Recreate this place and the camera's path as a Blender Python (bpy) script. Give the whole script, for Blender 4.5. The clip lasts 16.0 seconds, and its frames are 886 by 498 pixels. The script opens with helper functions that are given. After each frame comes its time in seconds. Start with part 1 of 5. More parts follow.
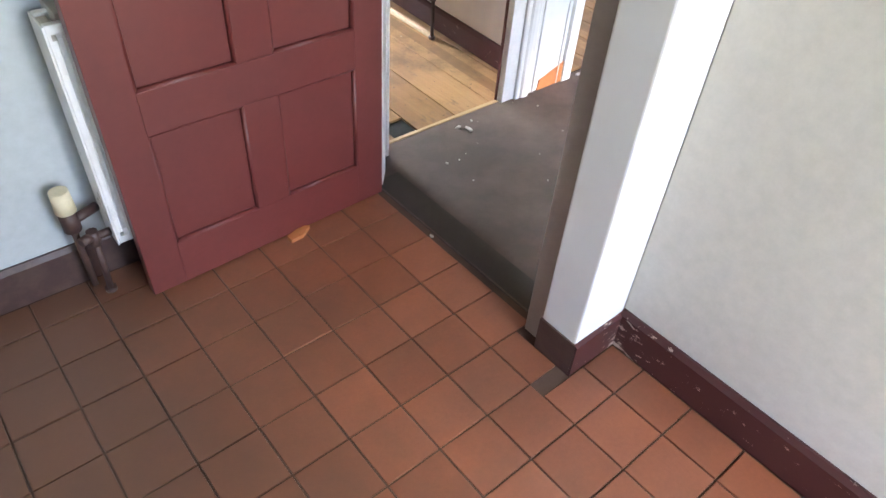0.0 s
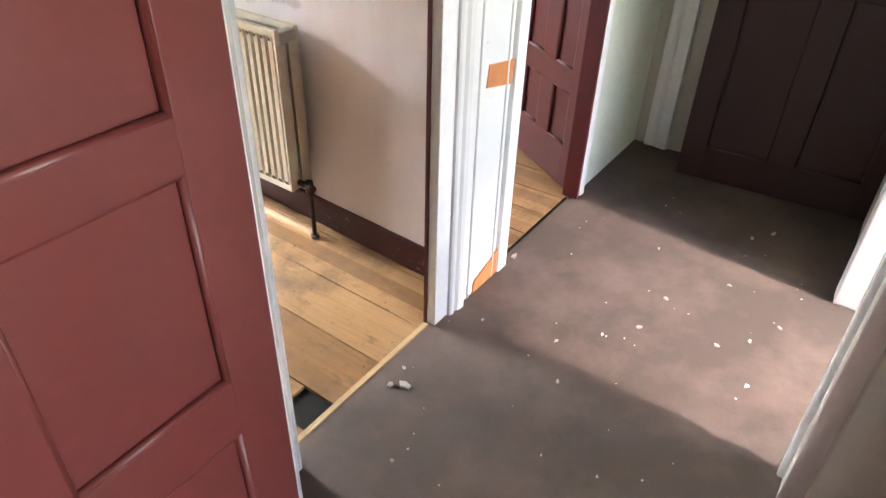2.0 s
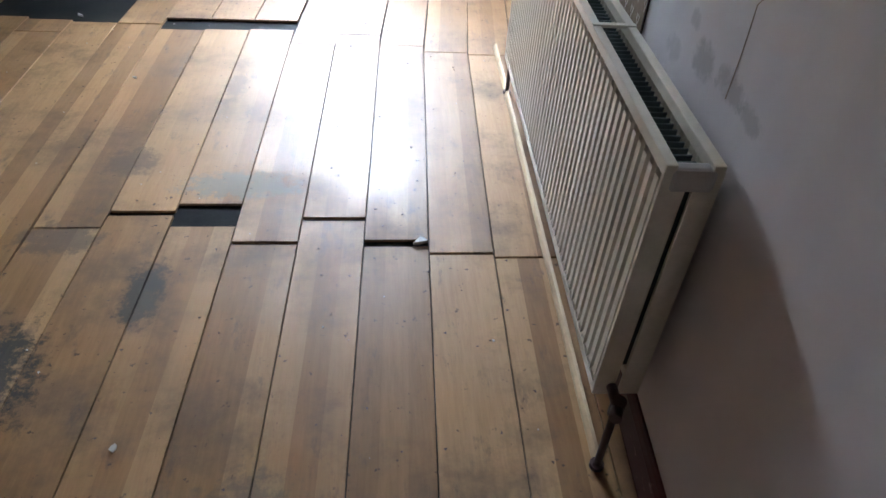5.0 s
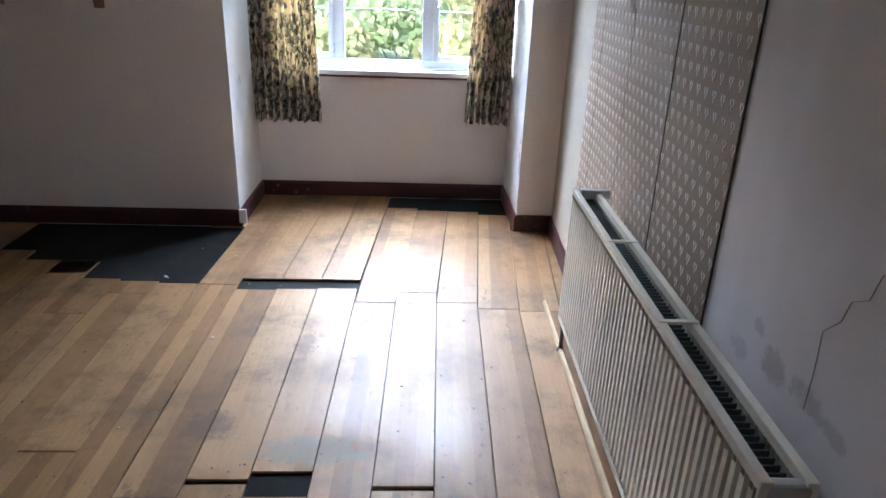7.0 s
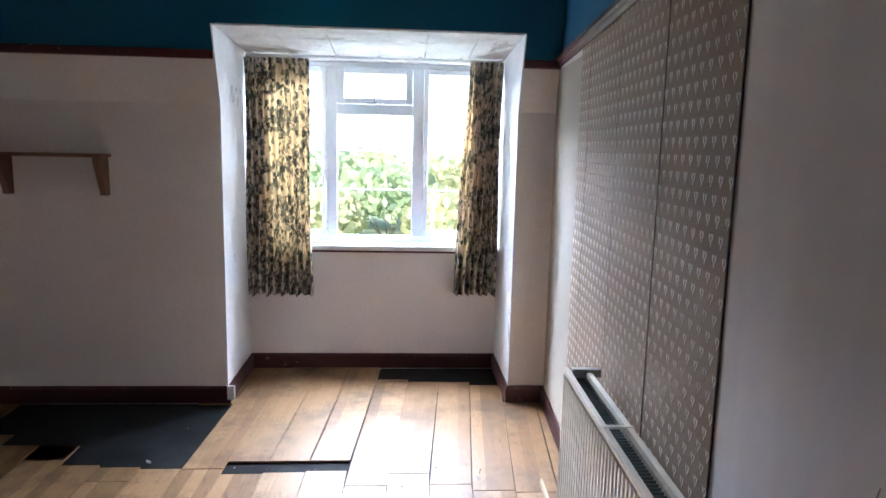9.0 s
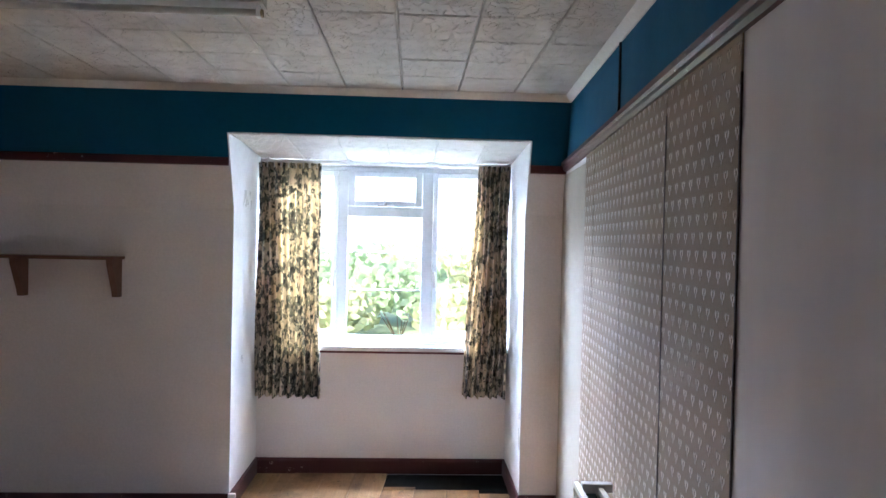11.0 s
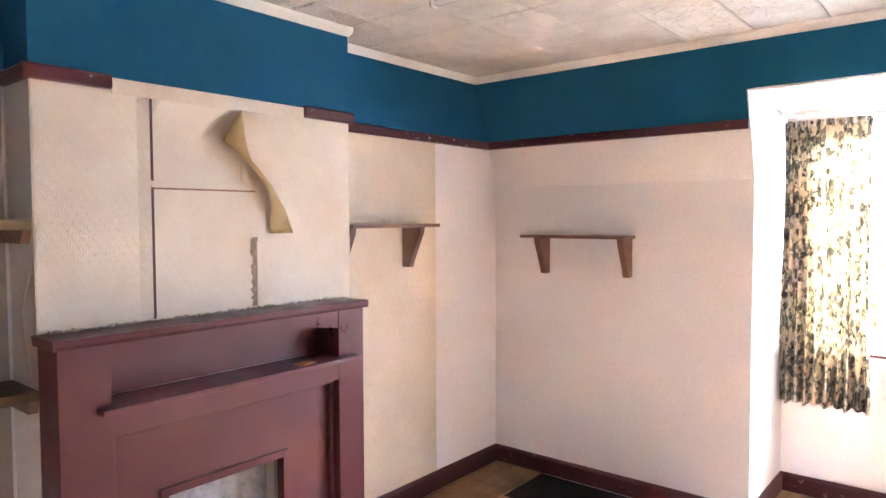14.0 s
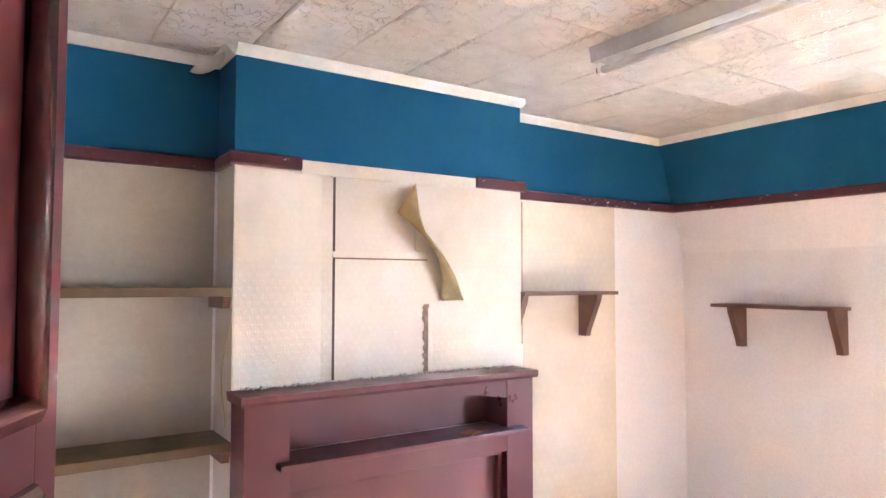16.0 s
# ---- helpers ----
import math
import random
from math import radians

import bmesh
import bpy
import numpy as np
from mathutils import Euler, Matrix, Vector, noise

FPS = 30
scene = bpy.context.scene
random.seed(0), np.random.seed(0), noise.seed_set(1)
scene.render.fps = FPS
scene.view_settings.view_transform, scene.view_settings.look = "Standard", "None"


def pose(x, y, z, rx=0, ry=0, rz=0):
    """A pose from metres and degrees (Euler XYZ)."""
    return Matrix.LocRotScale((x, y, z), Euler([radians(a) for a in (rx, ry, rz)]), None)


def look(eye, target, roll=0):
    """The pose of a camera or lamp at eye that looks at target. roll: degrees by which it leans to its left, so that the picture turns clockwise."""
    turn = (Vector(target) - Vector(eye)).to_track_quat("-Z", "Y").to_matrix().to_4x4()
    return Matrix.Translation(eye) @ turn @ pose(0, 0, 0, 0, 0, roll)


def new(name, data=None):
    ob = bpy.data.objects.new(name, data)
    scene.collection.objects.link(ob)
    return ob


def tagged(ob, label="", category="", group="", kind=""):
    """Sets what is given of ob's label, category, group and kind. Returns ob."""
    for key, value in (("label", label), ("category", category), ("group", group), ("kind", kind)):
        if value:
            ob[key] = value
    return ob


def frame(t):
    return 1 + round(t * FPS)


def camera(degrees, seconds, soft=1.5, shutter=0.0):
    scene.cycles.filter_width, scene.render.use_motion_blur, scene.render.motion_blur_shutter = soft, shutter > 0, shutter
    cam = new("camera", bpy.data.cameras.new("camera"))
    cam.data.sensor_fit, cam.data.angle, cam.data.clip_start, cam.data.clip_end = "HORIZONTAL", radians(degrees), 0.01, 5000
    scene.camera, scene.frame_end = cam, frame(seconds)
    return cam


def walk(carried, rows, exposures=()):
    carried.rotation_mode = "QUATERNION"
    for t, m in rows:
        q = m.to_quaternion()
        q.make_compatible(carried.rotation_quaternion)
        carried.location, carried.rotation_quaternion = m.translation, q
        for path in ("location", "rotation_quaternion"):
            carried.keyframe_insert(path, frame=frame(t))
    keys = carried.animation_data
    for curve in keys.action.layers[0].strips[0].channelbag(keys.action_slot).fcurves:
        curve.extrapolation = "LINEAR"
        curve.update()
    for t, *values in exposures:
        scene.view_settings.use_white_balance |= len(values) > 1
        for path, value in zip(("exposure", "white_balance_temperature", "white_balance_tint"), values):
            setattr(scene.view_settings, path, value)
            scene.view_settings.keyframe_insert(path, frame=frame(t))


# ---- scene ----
cam = camera(67.3, 16.0)
PATH = [
    (0, (0.356, 0.353, 1.4), (1.368, 1.437, 0.058), 4.7),
    (0.5, (0.386, 0.49, 1.396), (1.475, 1.649, 0.185), 2.1),
    (1, (0.556, 0.687, 1.382), (1.741, 1.794, 0.211), -0.9),
    (1.5, (0.735, 0.916, 1.365), (2.004, 1.945, 0.211), -0.0),
    (2, (0.91, 1.164, 1.361), (2.28, 2.073, 0.223), 1.9),
    (2.5, (1.115, 1.348, 1.365), (2.556, 2.177, 0.253), 2.8),
    (3, (1.316, 1.502, 1.347), (2.706, 2.446, 0.262), 6.3),
    (3.5, (1.472, 1.64, 1.31), (2.659, 2.747, 0.142), 9.4),
    (4, (1.589, 1.756, 1.275), (2.435, 2.998, -0.045), 9.3),
    (4.5, (1.702, 1.844, 1.261), (2.173, 3.214, -0.118), 5.9),
    (5, (1.863, 1.91, 1.281), (2.055, 3.418, -0.019), 4.4),
    (5.2, (1.913, 1.931, 1.294), (1.998, 3.498, 0.054), 3.8),
    (7.3, (1.717, 1.901, 1.491), (1.837, 3.777, 0.807), 1.6),
    (7.5, (1.716, 1.897, 1.505), (1.846, 3.789, 0.869), 1.3),
    (8, (1.724, 1.905, 1.528), (1.856, 3.841, 1.044), 1.2),
    (8.5, (1.716, 1.897, 1.549), (1.85, 3.855, 1.167), 1.1),
    (9, (1.716, 1.898, 1.569), (1.848, 3.871, 1.266), 1.3),
    (9.2, (1.742, 1.891, 1.581), (1.861, 3.869, 1.313), 1.2),
    (11.3, (1.747, 1.907, 1.623), (1.819, 3.906, 1.603), 1.4),
    (11.5, (1.698, 1.935, 1.609), (1.715, 3.934, 1.567), 1.3),
    (12, (1.676, 2.01, 1.599), (1.482, 3.999, 1.52), 1.1),
    (12.5, (1.653, 2.083, 1.577), (1.2, 4.03, 1.497), 0.7),
    (13, (1.592, 2.132, 1.574), (0.823, 3.976, 1.488), 0.2),
    (13.5, (1.595, 2.211, 1.581), (0.555, 3.916, 1.489), 0.0),
    (14, (1.605, 2.286, 1.59), (0.335, 3.829, 1.497), -0.2),
    (14.5, (1.627, 2.341, 1.602), (0.174, 3.713, 1.514), -0.4),
    (15, (1.639, 2.358, 1.619), (0.091, 3.624, 1.624), -0.1),
    (15.5, (1.646, 2.372, 1.617), (0.023, 3.54, 1.685), -0.0),
    (16, (1.662, 2.382, 1.616), (0.003, 3.495, 1.709), 0.1),
]
EXPOSURES = [(0, 4.2, 6500, 14), (1.5, 4.2, 6700, 15), (2.0, 4.25, 6900, 16), (2.5, 4.3, 6550, 15), (3.0, 4.3, 6700, 20), (3.5, 3.95, 7200, 24), (4.0, 3.25, 6600, 19), (4.5, 2.45, 5800, 12), (5.2, 2.1, 5700, 12), (7.3, 1.9, 5550, 15), (9.2, 2.15, 5550, 17), (11.3, 2.4, 5350, 17), (12.5, 2.6, 5350, 15), (13.3, 3.35, 5600, 18), (14.0, 4.45, 6100, 27), (14.5, 5.0, 6050, 28), (16, 4.97, 5800, 24)]
walk(cam, [(t, look(eye, target, roll)) for t, eye, target, roll in PATH], EXPOSURES)


# ---- light ----
world = bpy.data.worlds.new("sky")
scene.world = world
world.use_nodes = True
wn = world.node_tree.nodes
sky = wn.new("ShaderNodeTexSky")
sky.sky_type = "NISHITA"
sky.sun_disc = False
sky.sun_elevation, sky.sun_rotation = radians(39), radians(-109)
wn["Background"].inputs["Strength"].default_value = 0.15
world.node_tree.links.new(sky.outputs[0], wn["Background"].inputs["Color"])
sun = new("sun", bpy.data.lights.new("sun", "SUN"))
sun.data.energy, sun.data.angle, sun.data.color = 5.0, radians(1.5), (1.0, 0.95, 0.88)
sun.matrix_world = look((-8, -2.8, 6.8), (0, 0, 0))


def daylight(name, at, target, wide, high, watts, colour, spread=180):
    """An area lamp added in place of sky light, at or beyond an opening to the outside."""
    o = new(name, bpy.data.lights.new(name, "AREA"))
    o.data.shape, o.data.size, o.data.size_y, o.data.energy, o.data.color = "RECTANGLE", wide, high, watts, colour
    o.data.spread = radians(spread)
    o.matrix_world = look(at, target)


daylight("daylight_bay", (1.55, 7.30, 2.72), (1.5, 4.8, 0.8), 1.9, 0.9, 140, (0.80, 0.91, 1.0))
# unseen fill lamp added well outside the window to lift the room
daylight("sky_fill_bay_high", (1.4, 9.0, 3.15), (1.7, 3.0, 1.2), 3.2, 1.2, 250, (0.84, 0.93, 1.0))
daylight("daylight_side_room", (2.72, -0.44, 1.55), (2.65, 1.5, 0.5), 0.4, 0.6, 1.7, (1.0, 0.96, 0.92))
# added narrow lamp, far outside, that draws the bright band on the carpet
daylight("beam_side_far", (2.10, -6.0, 5.5), (2.74, 1.45, 0.0), 0.5, 0.9, 4.6, (1.0, 0.90, 0.84), 26)
daylight("daylight_lobby", (1.22, -1.06, 1.3), (1.15, 1.0, 0.5), 0.5, 1.1, 2.7, (0.97, 0.98, 1.0))
daylight("daylight_second_room", (3.55, 5.06, 1.45), (3.4, 3.0, 0.9), 1.2, 1.2, 3, (1.0, 0.95, 0.90))


# ---- materials ----
def nodes_of(name):
    m = bpy.data.materials.new(name)
    m.use_nodes = True
    t = m.node_tree
    return m, t, t.nodes["Principled BSDF"]


def link(t, a, b):
    t.links.new(a, b)


def ramp(t, fac, stops):
    r = t.nodes.new("ShaderNodeValToRGB")
    el = r.color_ramp.elements
    while len(el) < len(stops):
        el.new(0.5)
    for e, (p, c) in zip(el, stops):
        e.position, e.color = p, (*c, 1)
    link(t, fac, r.inputs[0])
    return r.outputs[0]


def noise_tex(t, vec, scale, detail=4, rough=0.6, stretch=None):
    n = t.nodes.new("ShaderNodeTexNoise")
    n.inputs["Scale"].default_value, n.inputs["Detail"].default_value, n.inputs["Roughness"].default_value = scale, detail, rough
    if stretch:
        mp = t.nodes.new("ShaderNodeMapping")
        mp.inputs["Scale"].default_value = stretch
        link(t, vec, mp.inputs[0])
        vec = mp.outputs[0]
    link(t, vec, n.inputs["Vector"])
    return n.outputs[0]


def mix(t, fac, a, b, mode="MIX"):
    n = t.nodes.new("ShaderNodeMix")
    n.data_type, n.blend_type = "RGBA", mode
    for sock, v in ((n.inputs[0], fac), (n.inputs[6], a), (n.inputs[7], b)):
        if hasattr(v, "is_output"):
            link(t, v, sock)
        else:
            sock.default_value = v if not isinstance(v, tuple) else (*v, 1)
    return n.outputs[2]


def math_node(t, op, a, b=0.0):
    n = t.nodes.new("ShaderNodeMath")
    n.operation = op
    for sock, v in ((n.inputs[0], a), (n.inputs[1], b)):
        if hasattr(v, "is_output"):
            link(t, v, sock)
        else:
            sock.default_value = v
    return n.outputs[0]


def position(t):
    return t.nodes.new("ShaderNodeNewGeometry").outputs["Position"]


def bump(t, bsdf, height, strength, dist=0.01):
    b = t.nodes.new("ShaderNodeBump")
    b.inputs["Strength"].default_value, b.inputs["Distance"].default_value = strength, dist
    link(t, height, b.inputs["Height"])
    link(t, b.outputs[0], bsdf.inputs["Normal"])


def paint(name, base, dirt, rough=0.6, big=1.5, fine=60, amount=0.5, relief=0.25, dist=0.003, metal=0.0, per_piece=0.0):
    """Painted or plain surface: base colour, blotches of a second colour, fine grain and relief."""
    m, t, p = nodes_of(name)
    pos = position(t)
    blot = noise_tex(t, pos, big, 6, 0.65)
    f = ramp(t, blot, [(0.42, (0, 0, 0)), (0.75, (amount,) * 3)])
    col = mix(t, f, base, dirt)
    grain = noise_tex(t, pos, fine, 5, 0.7)
    g = ramp(t, grain, [(0.3, (0.93,) * 3), (0.7, (1.05,) * 3)])
    col = mix(t, 1.0, col, g, "MULTIPLY")
    if per_piece:
        info = t.nodes.new("ShaderNodeObjectInfo")
        v = ramp(t, info.outputs["Random"], [(0, (1 - per_piece,) * 3), (1, (1 + per_piece,) * 3)])
        col = mix(t, 1.0, col, v, "MULTIPLY")
    link(t, col, p.inputs["Base Color"])
    rr = ramp(t, blot, [(0.3, (max(rough - 0.1, 0.05),) * 3), (0.7, (min(rough + 0.12, 1),) * 3)])
    link(t, rr, p.inputs["Roughness"])
    p.inputs["Metallic"].default_value = metal
    if relief:
        bump(t, p, mix(t, 0.5, blot, grain), relief, dist)
    return m


WHITE = paint("white_gloss_paint", (0.80, 0.80, 0.80), (0.62, 0.60, 0.58), 0.35, 3, 40, 0.35, 0.15)
LINING = paint("grey_white_gloss", (0.78, 0.78, 0.80), (0.64, 0.63, 0.63), 0.4, 3, 40, 0.4, 0.15)
WALL = paint("pink_white_emulsion", (0.82, 0.775, 0.765), (0.75, 0.70, 0.69), 0.85, 0.9, 70, 0.45, 0.3)
CREAM = paint("cream_wallpaper", (0.66, 0.585, 0.49), (0.57, 0.48, 0.37), 0.75, 1.6, 45, 0.6, 0.5)
# an even tan, darker than the cream paper
TANPAPER = paint("dark_tan_wallpaper", (0.42, 0.365, 0.290), (0.34, 0.285, 0.215), 0.8, 1.6, 45, 0.6, 0.5)
LOBBY = paint("grey_cream_emulsion", (0.48, 0.455, 0.41), (0.41, 0.38, 0.33), 0.8, 1.5, 30, 0.6, 0.3)
PALEBLUE = paint("pale_blue_emulsion", (0.46, 0.50, 0.52), (0.40, 0.43, 0.44), 0.8, 1.5, 30, 0.5, 0.3)
GREENW = paint("pale_green_emulsion", (0.66, 0.70, 0.60), (0.55, 0.58, 0.48), 0.8, 1.5, 30, 0.5, 0.3)
BLUE = paint("petrol_blue_emulsion", (0.004, 0.098, 0.195), (0.004, 0.082, 0.16), 0.75, 2, 40, 0.5, 0.2)
BLUE.node_tree.nodes["Principled BSDF"].inputs["Specular IOR Level"].default_value = 0.2
MAROON = paint("maroon_gloss_paint", (0.086, 0.013, 0.016), (0.064, 0.011, 0.013), 0.36, 3, 50, 0.5, 0.10)
BEADGLOSS = paint("wet_looking_maroon_gloss", (0.060, 0.010, 0.011), (0.045, 0.009, 0.010), 0.17, 8, 60, 0.5, 0.5, 0.004)
REDDOOR = paint("brick_red_gloss_paint", (0.135, 0.028, 0.025), (0.095, 0.023, 0.021), 0.4, 2, 40, 0.6, 0.2)
# maroon darkened to hold the shade of the hall end and door edge
DARKRED = paint("shaded_maroon_paint", (0.026, 0.008, 0.008), (0.018, 0.006, 0.006), 0.5, 2, 40, 0.6, 0.2)
CEIL = paint("polystyrene_ceiling_tile", (0.74, 0.70, 0.64), (0.64, 0.59, 0.52), 0.85, 2, 30, 0.6, 0.3)
COVING = paint("white_coving", (0.78, 0.75, 0.70), (0.66, 0.62, 0.56), 0.7, 3, 40, 0.5, 0.2)
SUBFLOOR = paint("black_screed", (0.010, 0.010, 0.010), (0.026, 0.025, 0.023), 0.95, 5, 80, 0.8, 0.6)
SUBFLOOR.node_tree.nodes["Principled BSDF"].inputs["Specular IOR Level"].default_value = 0.15
CARPET = paint("dark_brown_carpet", (0.070, 0.050, 0.042), (0.175, 0.125, 0.105), 0.95, 2.6, 220, 0.85, 0.9)
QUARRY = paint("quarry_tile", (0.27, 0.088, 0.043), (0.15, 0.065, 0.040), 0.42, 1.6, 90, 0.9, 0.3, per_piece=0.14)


def brown_across_x(m, colour, across):
    """Mixes in a grey-brown with a ragged edge, strongest at the low end of the x range given."""
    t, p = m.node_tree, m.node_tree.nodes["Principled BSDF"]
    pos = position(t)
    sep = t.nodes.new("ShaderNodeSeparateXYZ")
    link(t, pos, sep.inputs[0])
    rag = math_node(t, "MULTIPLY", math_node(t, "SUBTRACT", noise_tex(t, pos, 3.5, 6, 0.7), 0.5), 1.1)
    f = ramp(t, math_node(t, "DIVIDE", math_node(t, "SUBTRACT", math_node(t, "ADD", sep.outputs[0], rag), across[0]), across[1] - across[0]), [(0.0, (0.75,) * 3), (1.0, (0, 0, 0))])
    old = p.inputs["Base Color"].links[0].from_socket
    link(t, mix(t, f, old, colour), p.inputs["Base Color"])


# tiles turn darker and browner towards low x
brown_across_x(QUARRY, (0.115, 0.066, 0.044), (0.45, 1.25))
GROUT = paint("dark_grout", (0.10, 0.06, 0.045), (0.06, 0.04, 0.03), 0.95, 5, 90, 0.7, 0.5)
RAD = paint("cream_radiator_enamel", (0.68, 0.62, 0.50), (0.58, 0.52, 0.42), 0.4, 4, 60, 0.4, 0.1)
FINS = paint("dusty_dark_fins", (0.05, 0.065, 0.062), (0.10, 0.11, 0.10), 0.8, 10, 90, 0.7, 0.5)
PIPE = paint("dark_painted_pipe", (0.06, 0.03, 0.028), (0.12, 0.08, 0.06), 0.5, 20, 90, 0.7, 0.3)
BRASS = paint("tarnished_brass", (0.42, 0.33, 0.20), (0.22, 0.17, 0.12), 0.45, 20, 90, 0.7, 0.2, metal=0.7)
IVORY = paint("ivory_plastic", (0.72, 0.64, 0.45), (0.60, 0.52, 0.36), 0.5, 20, 90, 0.4, 0.1)
PINE = paint("stained_pine", (0.26, 0.13, 0.055), (0.17, 0.08, 0.035), 0.5, 6, 60, 0.7, 0.3)
OLIVE = paint("olive_brown_shelf_stain", (0.115, 0.070, 0.027), (0.075, 0.046, 0.020), 0.5, 5, 50, 0.6, 0.3)
BROWNWOOD = paint("dark_brown_varnished_wood", (0.165, 0.080, 0.052), (0.10, 0.05, 0.034), 0.45, 6, 60, 0.7, 0.3)
BEAD = paint("pale_pine_bead", (0.47, 0.33, 0.18), (0.34, 0.23, 0.13), 0.6, 8, 80, 0.6, 0.3)
RAWWOOD = paint("bare_orange_wood", (0.50, 0.19, 0.065), (0.36, 0.13, 0.05), 0.6, 12, 80, 0.6, 0.4)
TORN = paint("torn_paper_edge", (0.36, 0.27, 0.20), (0.17, 0.12, 0.09), 0.9, 30, 90, 0.9, 0.4)
PAPERBACK = paint("yellowed_paper_back", (0.62, 0.47, 0.25), (0.50, 0.36, 0.18), 0.85, 8, 60, 0.6, 0.2)
CHIP = paint("paint_flake", (0.46, 0.42, 0.38), (0.28, 0.25, 0.22), 0.8, 20, 90, 0.5, 0.2)
UPVC = paint("white_window_frame", (0.66, 0.69, 0.72), (0.58, 0.60, 0.62), 0.3, 4, 60, 0.3, 0.05)
GREYMET = paint("grey_metal_batten", (0.50, 0.48, 0.44), (0.40, 0.37, 0.33), 0.5, 6, 60, 0.5, 0.1)
TUBE = paint("unlit_tube_glass", (0.80, 0.79, 0.76), (0.74, 0.72, 0.68), 0.15, 6, 60, 0.3, 0.0)
ASH = paint("mottled_grey_board", (0.50, 0.50, 0.49), (0.16, 0.16, 0.16), 0.8, 14, 60, 0.9, 0.4)
BLACK = paint("black_void", (0.012, 0.011, 0.011), (0.02, 0.018, 0.016), 0.9, 5, 60, 0.5, 0.2)
LAWN = paint("lawn", (0.16, 0.20, 0.09), (0.26, 0.25, 0.12), 0.95, 0.6, 20, 0.8, 0.5)


def glass_material():
    m, t, p = nodes_of("window_glass")
    p.inputs["Base Color"].default_value = (0.97, 0.99, 0.98, 1)
    p.inputs["Roughness"].default_value = 0.02
    p.inputs["Transmission Weight"].default_value = 1.0
    p.inputs["IOR"].default_value = 1.02
    return m


def laminate():
    """Two-strip oak laminate, strips along local y."""
    m, t, p = nodes_of("oak_laminate")
    tc = t.nodes.new("ShaderNodeTexCoord").outputs["Object"]
    info = t.nodes.new("ShaderNodeObjectInfo")
    sep = t.nodes.new("ShaderNodeSeparateXYZ")
    link(t, tc, sep.inputs[0])
    strip = math_node(t, "FLOOR", math_node(t, "DIVIDE", sep.outputs[0], 0.0645))
    r7 = math_node(t, "MULTIPLY", info.outputs["Random"], 7.3)
    shift = math_node(t, "MULTIPLY", math_node(t, "SINE", math_node(t, "MULTIPLY", strip, 12.9)), 0.4)
    block = math_node(t, "FLOOR", math_node(t, "DIVIDE", math_node(t, "ADD", sep.outputs[1], shift), 3.0))
    comb = t.nodes.new("ShaderNodeCombineXYZ")
    link(t, strip, comb.inputs[0]), link(t, block, comb.inputs[1]), link(t, r7, comb.inputs[2])
    wn_ = t.nodes.new("ShaderNodeTexWhiteNoise")
    link(t, comb.outputs[0], wn_.inputs["Vector"])
    tone = ramp(t, wn_.outputs["Value"], [(0, (0.195, 0.104, 0.044)), (0.5, (0.265, 0.148, 0.066)), (1, (0.345, 0.205, 0.096))])
    pos = position(t)
    grain = noise_tex(t, pos, 6, 6, 0.7, (14, 1.0, 1))
    g = ramp(t, grain, [(0.3, (0.82, 0.80, 0.77)), (0.7, (1.08, 1.07, 1.06))])
    col = mix(t, 1.0, tone, g, "MULTIPLY")
    stain = noise_tex(t, pos, 2.2, 8, 0.72)
    sf = ramp(t, stain, [(0.49, (0, 0, 0)), (0.66, (0.78,) * 3)])
    col = mix(t, sf, col, (0.10, 0.064, 0.040))
    scuff = noise_tex(t, pos, 9, 6, 0.72, (1.6, 0.6, 1))
    col = mix(t, ramp(t, scuff, [(0.58, (0, 0, 0)), (0.70, (0.7,) * 3)]), col, (0.085, 0.058, 0.042))
    # worn patches of old glue
    matte = 0.0
    sp = t.nodes.new("ShaderNodeSeparateXYZ")
    link(t, pos, sp.inputs[0])
    for cx, cy, rx, ry, tone2, amt in ((1.42, 3.72, 0.22, 0.09, (0.20, 0.165, 0.12), 0.9), (1.24, 3.22, 0.065, 0.15, (0.055, 0.046, 0.038), 0.9), (0.95, 3.45, 0.14, 0.08, (0.10, 0.07, 0.05), 0.7), (1.05, 3.85, 0.10, 0.10, (0.10, 0.07, 0.05), 0.6), (0.93, 2.93, 0.17, 0.22, (0.035, 0.032, 0.028), 0.92), (1.60, 2.50, 0.14, 0.22, (0.10, 0.075, 0.055), 0.6), (1.30, 4.4, 0.05, 0.12, (0.08, 0.06, 0.05), 0.5)):
        dx = math_node(t, "DIVIDE", math_node(t, "SUBTRACT", sp.outputs[0], cx), rx)
        dy = math_node(t, "DIVIDE", math_node(t, "SUBTRACT", sp.outputs[1], cy), ry)
        dd = math_node(t, "ADD", math_node(t, "MULTIPLY", dx, dx), math_node(t, "MULTIPLY", dy, dy))
        rag = math_node(t, "ADD", dd, math_node(t, "MULTIPLY", math_node(t, "SUBTRACT", noise_tex(t, pos, 24, 5, 0.75), 0.5), 3.6))
        mask = ramp(t, rag, [(0.35, (amt,) * 3), (0.95, (0, 0, 0))])
        matte = math_node(t, "MAXIMUM", matte, mask)
        col = mix(t, mask, col, tone2)
    speck = noise_tex(t, pos, 38, 3, 0.6)
    pf = ramp(t, speck, [(0.66, (0, 0, 0)), (0.71, (0.8,) * 3)])
    col = mix(t, pf, col, (0.05, 0.035, 0.03))
    link(t, col, p.inputs["Base Color"])
    rr = ramp(t, math_node(t, "ADD", stain, math_node(t, "ADD", math_node(t, "MULTIPLY", pf, 0.3), math_node(t, "MULTIPLY", matte, 0.4))), [(0.35, (0.37,) * 3), (0.75, (0.70,) * 3)])
